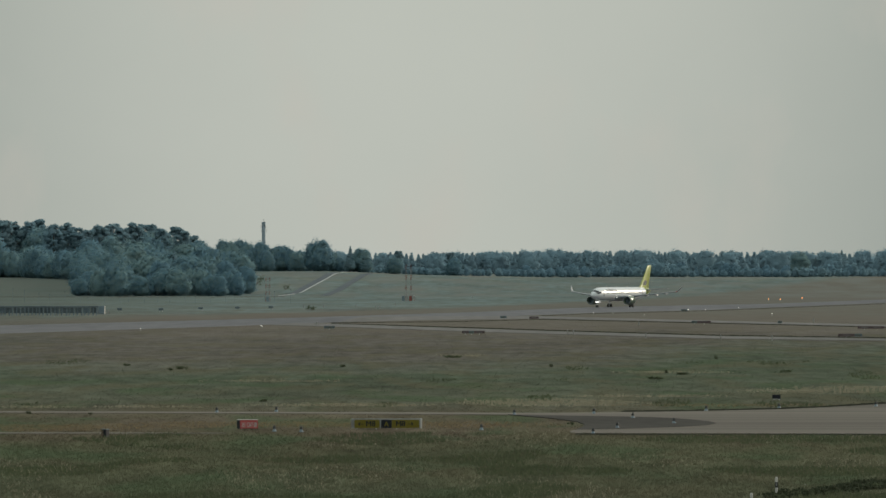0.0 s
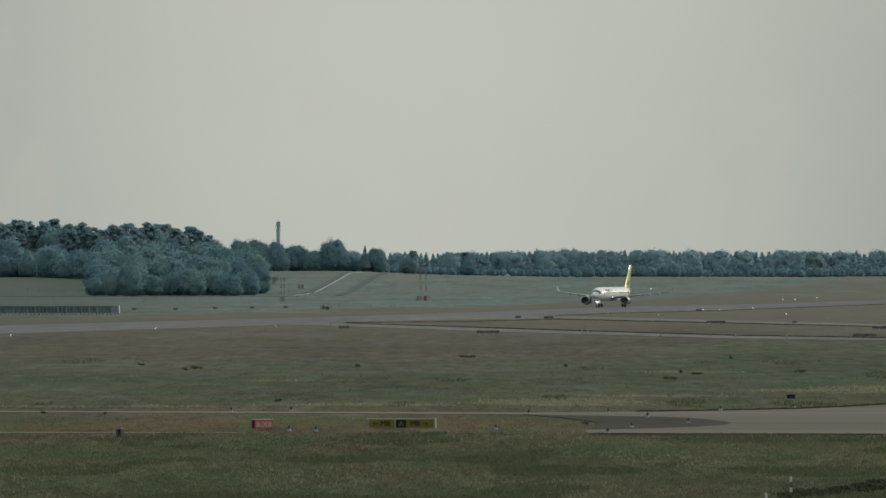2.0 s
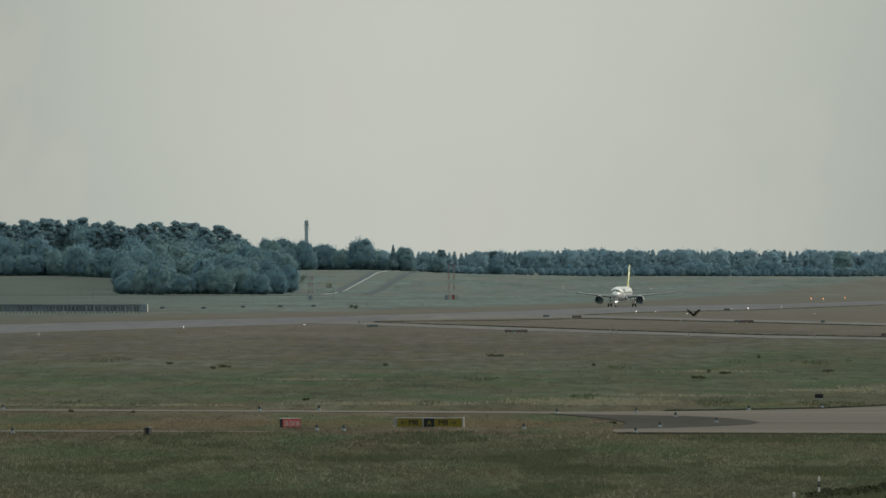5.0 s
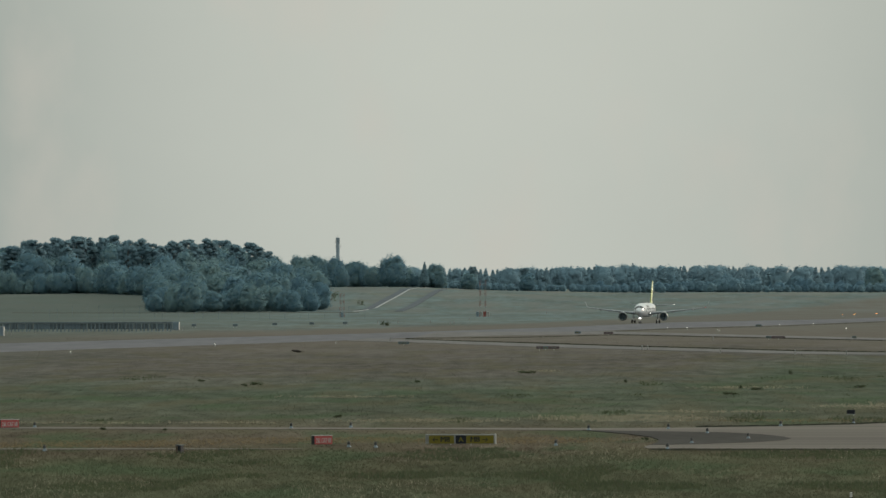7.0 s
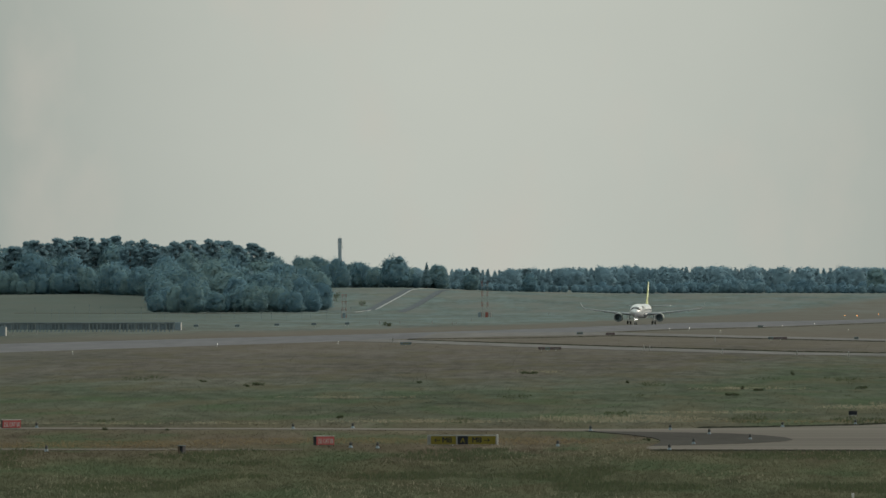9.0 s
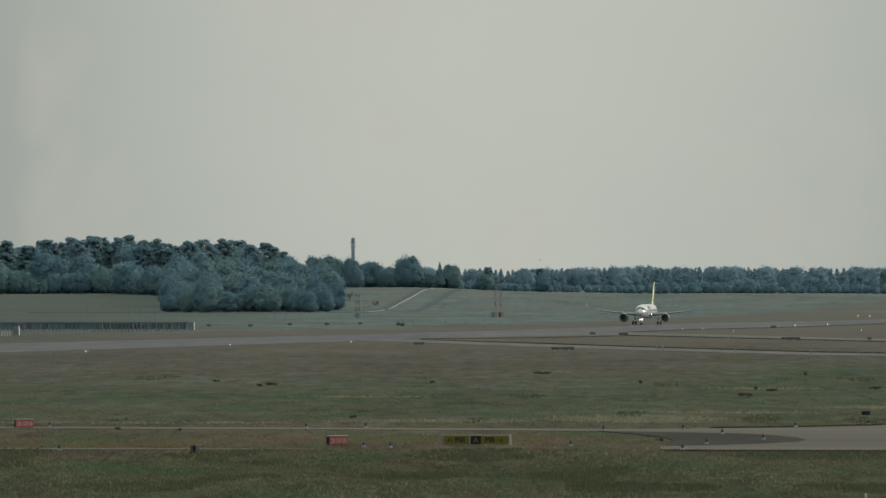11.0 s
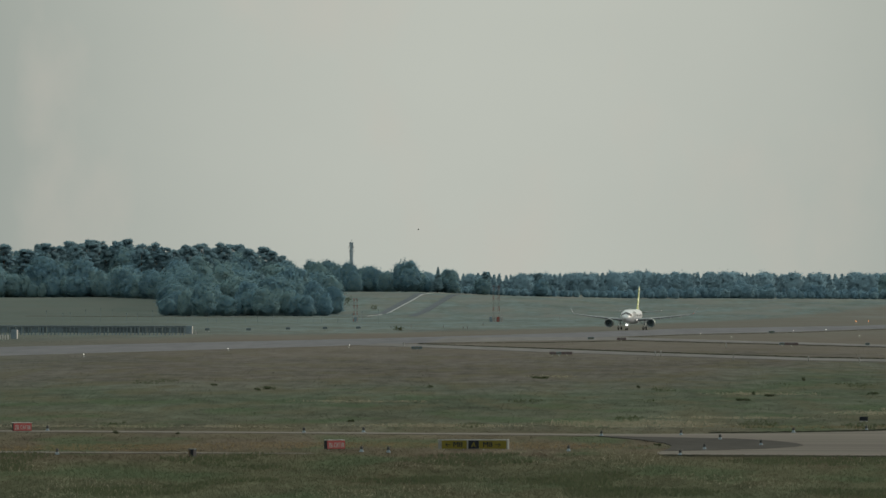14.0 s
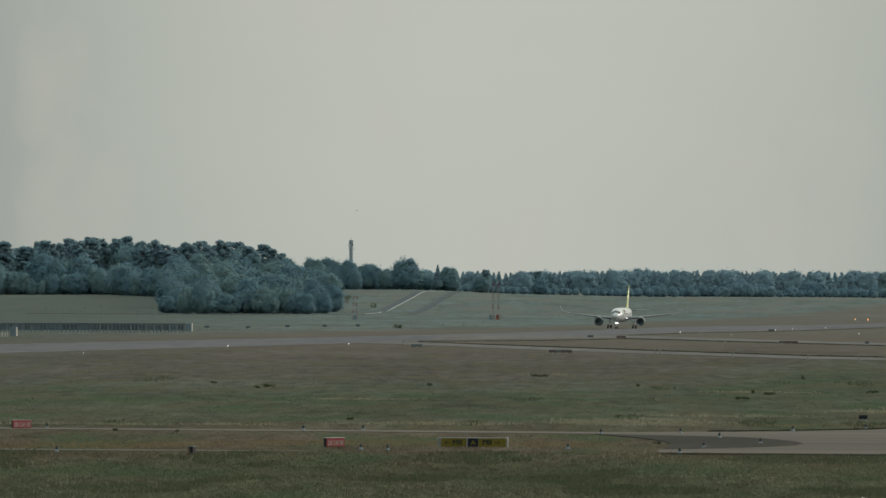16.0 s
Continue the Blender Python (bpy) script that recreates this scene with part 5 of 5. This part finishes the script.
part("lightning_rod", Shape().tube((0, 0, 21.2), (0, 0, 22.6), 0.06), STEEL, tower)


def antenna_array():
    """A long low array: a dark top rail and screen on many posts."""
    x0, y0 = -138.98, 2516.81
    x1, y1 = -85.70, 2528.42
    length = math.hypot(x1 - x0, y1 - y0)
    arr = thing("antenna_array", "long low dark antenna screen on rows of posts", "antenna array", pose(x0, y0, 0, 0, 0, math.degrees(math.atan2(y1 - y0, x1 - x0))))
    part("top_rail", Shape().box(length / 2, 0, 1.95, length, 0.5, 0.42, 0.05), DARKBOX, arr, "dark top rail")
    part("lower_rail", Shape().box(length / 2, 0.3, 0.55, length, 0.12, 0.14), DARKBOX, arr)
    post = mesh_of("post", Shape().box(0, 0, -0.1, 0.28, 0.3, 2.1, 0.04).tube((0, 0.9, -0.1), (0, 0.1, 1.8), 0.06, n=5), BLUEGREY)
    n = int(length / 0.95)
    rng = random.Random(3)
    for i in range(n):
        ob = new("post", post)
        ob.parent, ob.location = arr, (length * (i + 0.5) / n + rng.uniform(-0.15, 0.15), rng.uniform(-0.1, 0.2), 0)
    for i in range(n // 2):
        x = length * (i + 0.5) / (n // 2)
        part("screen", Shape().box(x, 0.25, 0.65, length / (n // 2) - 0.12, 0.05, 1.25), DARKBOX if rng.random() < 0.6 else BLUEGREY, arr)


antenna_array()


def cabinet(x, y, w, h, material, label):
    c = thing("equipment_cabinet", label, "cabinet", pose(x, y, 0, 0, 0, -12))
    part("body", Shape().box(0, 0, -0.05, w, 1.0, h, 0.05), material, c)
    part("door", Shape().box(0, -0.52, 0.15, w * 0.8, 0.04, h - 0.4), material, c)
    # sun on the cabinet's side is put in as a white panel
    part("side_panel", Shape().box(w / 2 + 0.02, 0, 0.05, 0.05, 0.9, h - 0.15), SIGNWHITE, c, "side panel painted white for the sunlit side")


cabinet(-86.76, 2585.45, 1.6, 2.1, BLUEGREY, "blue-grey equipment cabinet beside the antenna screen")
cabinet(-120.34, 2370.00, 1.4, 2.2, BLUEGREY, "blue-grey equipment cabinet with its sunlit side painted white")
for k in range(5):
    p = thing("white_post", "short white post beside the equipment cabinet", "post", pose(-123.27, 2350.41, 0) @ pose(k * 0.62, 0, 0), "short white posts")
    part("post", Shape().box(0, 0, -0.1, 0.3, 0.3, 1.15, 0.05), SIGNWHITE, p)
for x, y in ((-84.3, 2562.2), (-115.3, 2430.8), (-118.0, 2370.0), (-39.0, 2844.0), (-33.7, 2872.7), (-24.6, 2872.7), (-18.6, 2815.8), (-17.5, 2815.8), (-14.0, 2993.7), (9.9, 3426.5), (23.8, 1941.3), (24.9, 1941.3), (37.2, 1864.9), (50.1, 1834.8), (58.6, 1811.5), (42.1, 2187.7), (82.9, 2275.2), (-27.0, 2171.0)):
    p = thing("white_post", "short white marker post in the far grass", "post", pose(x, y, ground_z(x, y)), "white marker posts")
    part("post", Shape().box(0, 0, -0.1, 0.22, 0.22, 0.95, 0.05), WHITEMAST, p)
    part("cap", Shape().box(0, 0, 0.84, 0.26, 0.26, 0.08, 0.02), CASING, p)


def approach_box(x, y):
    b = thing("light_unit", "dark low light unit on legs beyond the runway", "light unit", pose(x, y, 0), "dark light units beyond the runway")
    part("housing", Shape().box(0, 0, 0.35, 1.25, 0.8, 0.62, 0.08), DARKBOX, b)
    for k in (-0.45, 0.45):
        part("leg", Shape().tube((k, 0, -0.1), (k, 0, 0.4), 0.06), STEEL, b)


for x, y in ((-85.3, 2683.0), (-74.4, 2683.0), (-65.2, 2734.6), (-55.8, 2761.2), (-47.2, 2788.2)):
    approach_box(x, y)

# slim fence poles behind the antenna screen
for i in range(26):
    x = -150 + i * 4.1 + 0.6 * math.sin(i * 2.3)
    y = 3150 + 12 * math.sin(i * 1.7)
    p = thing("fence_pole", "slim grey perimeter pole in the far grass", "pole", pose(x, y, 0), "perimeter poles")
    part("pole", Shape().tube((0, 0, -0.1), (0, 0, 3.6 + 0.8 * math.sin(i * 5.1)), 0.035, n=5), BLUEGREY, p)
    part("lamp_head", Shape().box(0, 0, 3.3 + 0.8 * math.sin(i * 5.1), 0.26, 0.26, 0.3, 0.04), DARKBOX, p)


# ---------------------------------------------------------------- shrubs
def shrub(x, y, w, h, seed, material=WEED, label="low dark green shrub in the grass"):
    rng = np.random.default_rng(seed)
    lobes = [((rng.random() - 0.5) * w * 0.8, (rng.random() - 0.5) * w * 0.5, h * (0.25 + 0.4 * rng.random()), w * 0.22, w * 0.22, h * 0.35) for k in range(7)]
    pts = np.concatenate([np.array(l[:3]) + rng.normal(size=(34, 3)) * np.array(l[3:]) * 0.5 for l in lobes])
    pts[:, 2] = np.maximum(pts[:, 2], 0.02)
    v, f = clump_mesh(rng, pts, 0.03 + 0.05 * w * rng.random(len(pts)))
    s = thing("shrub", label, "shrub", pose(x, y, ground_z(x, y)), "shrubs")
    st = Shape()
    for k in range(5):
        st.tube((0.05 * math.cos(k), 0.05 * math.sin(k), -0.1), (w * 0.25 * math.cos(k * 1.3), w * 0.2 * math.sin(k * 1.3), h * 0.6), 0.02 * max(w, 1), 0.006, 5)
    part("stems", st, BARK, s)
    foliage = new("foliage", raw("foliage", v.tolist(), f.tolist(), material))
    foliage.parent = s


for i, (x, y, w, h) in enumerate(((-35.43, 2761.17, 3.4, 1.5), (-43.80, 1407.92, 0.9, 0.35), (-35.40, 1367.31, 2.2, 0.5), (-36.42, 1354.29, 0.9, 0.4), (40.25, 1496.84, 0.6, 0.65), (-13.79, 1394.12, 0.8, 0.4), (-18.95, 1069.17, 0.9, 0.35),
                                  (1.34, 1512.77, 2.6, 0.45), (26.29, 1258.41, 1.9, 0.4), (30.88, 1304.59, 1.5, 0.4), (44.74, 1328.97, 1.6, 0.4), (14.79, 1394.12, 0.5, 0.5), (28.95, 1322.79, 0.5, 0.5), (-40.41, 990.94, 0.5, 0.3),
                                  (-70.25, 3843.24, 5, 4.5), (-58.00, 3742.11, 3.2, 2.0), (-34.23, 987.50, 0.4, 0.25), (11.67, 929.41, 0.6, 0.25), (28.74, 677.14, 1.5, 0.45))):
    shrub(x, y, w, h, 200 + i)

# two rows of dark bushes, added where a shadow band crosses the meadow
for k in range(30):
    u, row = (k % 15) / 14, k // 15
    shrub(21.5 + 11 * u + 0.4 * math.sin(k * 2.1), 650 + 44 * u + 8 * row + 2.0 * math.sin(k * 1.9), 2.0, 0.26 + 0.16 * u + 0.06 * math.sin(k * 2.7), 300 + k, SHADOW_BUSH, "dark low bush standing in for a shadow on the grass")


# ---------------------------------------------------------------- what moves
def motions():
    # airliner: place of the main gear on the ground and its turn
    track = ((0.0, 50.4, 2888, 26.5), (0.5, 48.4, 2885, 24.5), (1.0, 46.5, 2882, 21.4), (1.5, 45.0, 2879, 18.4), (2.0, 43.7, 2876, 16.6), (2.5, 42.4, 2874, 14.1), (3.0, 41.5, 2871, 11.7), (3.5, 40.6, 2869, 9.4), (4.5, 39.1, 2866, 7.6),
             (5.5, 37.7, 2859, 6.8), (7.0, 36.0, 2850, 6.7), (9.0, 34.1, 2838, 6.7), (11.5, 31.2, 2822, 6.6), (12.5, 30.0, 2816, 6.5), (14.5, 27.4, 2803, 6.3), (16.0, 25.2, 2791, 6.1))
    walk(plane, [(t, pose(x, y, 0.04, 0, 0, -turn)) for t, x, y, turn in track])
    run = [0.0]
    for a, b in zip(track, track[1:]):
        run.append(run[-1] + math.hypot(b[1] - a[1], b[2] - a[2]))
    for wheel, at, r in wheels:
        rows = []
        for i in range(241):
            t = 16.0 * i / 240
            rows.append((t, pose(*at, -math.degrees(float(np.interp(t, [k[0] for k in track], run)) / r))))
        walk(wheel, rows)
    walk(crow, [(0.0, pose(88.5, 720, 13.20, 0, 0, 0)), (3.0, pose(44.2, 720, 12.20, 0, 0, -60)), (5.4, pose(8.8, 720, 10.91, 0, 6, -70)), (5.8, pose(2.9, 720, 10.50, 0, 6, -60)), (6.2, pose(-3.1, 720, 10.18, 0, 6, -45)), (6.6, pose(-9.3, 720, 9.97, 0, 6, -25)), (7.0, pose(-15.6, 720, 9.87, 0, 6, -12)), (7.4, pose(-22.0, 720, 9.89, 0, 6, 0)), (7.8, pose(-28.6, 720, 10.05, 0, 6, 0)), (8.2, pose(-35.2, 720, 10.35, 0, 6, 0)), (12.0, pose(-98.6, 720, 11.00, 0, 0, 0)), (16.0, pose(-165.4, 720, 12.30, 0, 0, 0))])
    # quick strokes, then a glide
    for wing, side, off in crow_wings:
        rows = []
        for i in range(161):
            t = i / 10
            beat = 34 if t < 6.3 or t > 8.4 else 9
            rows.append((t, pose(0, side * off, 0.03, side * ((8 if beat > 20 else -14) + beat * math.cos((t - 5.8) * 15.708)))))
        walk(wing, rows)
    walk(far_bird, [(0.0, pose(140, 2500, 13)), (9.0, pose(24, 2500, 15)), (12.5, pose(-13.6, 2500, 21.6)), (14.5, pose(-31.8, 2500, 27.6)), (16.0, pose(-42.8, 2500, 30.4))])
    for wing, side, off in far_wings:
        walk(wing, [(t / 10, pose(0, side * off, 0.024, side * (10 + 35 * math.sin(t / 10 * 14.0)))) for t in range(161)])


motions()
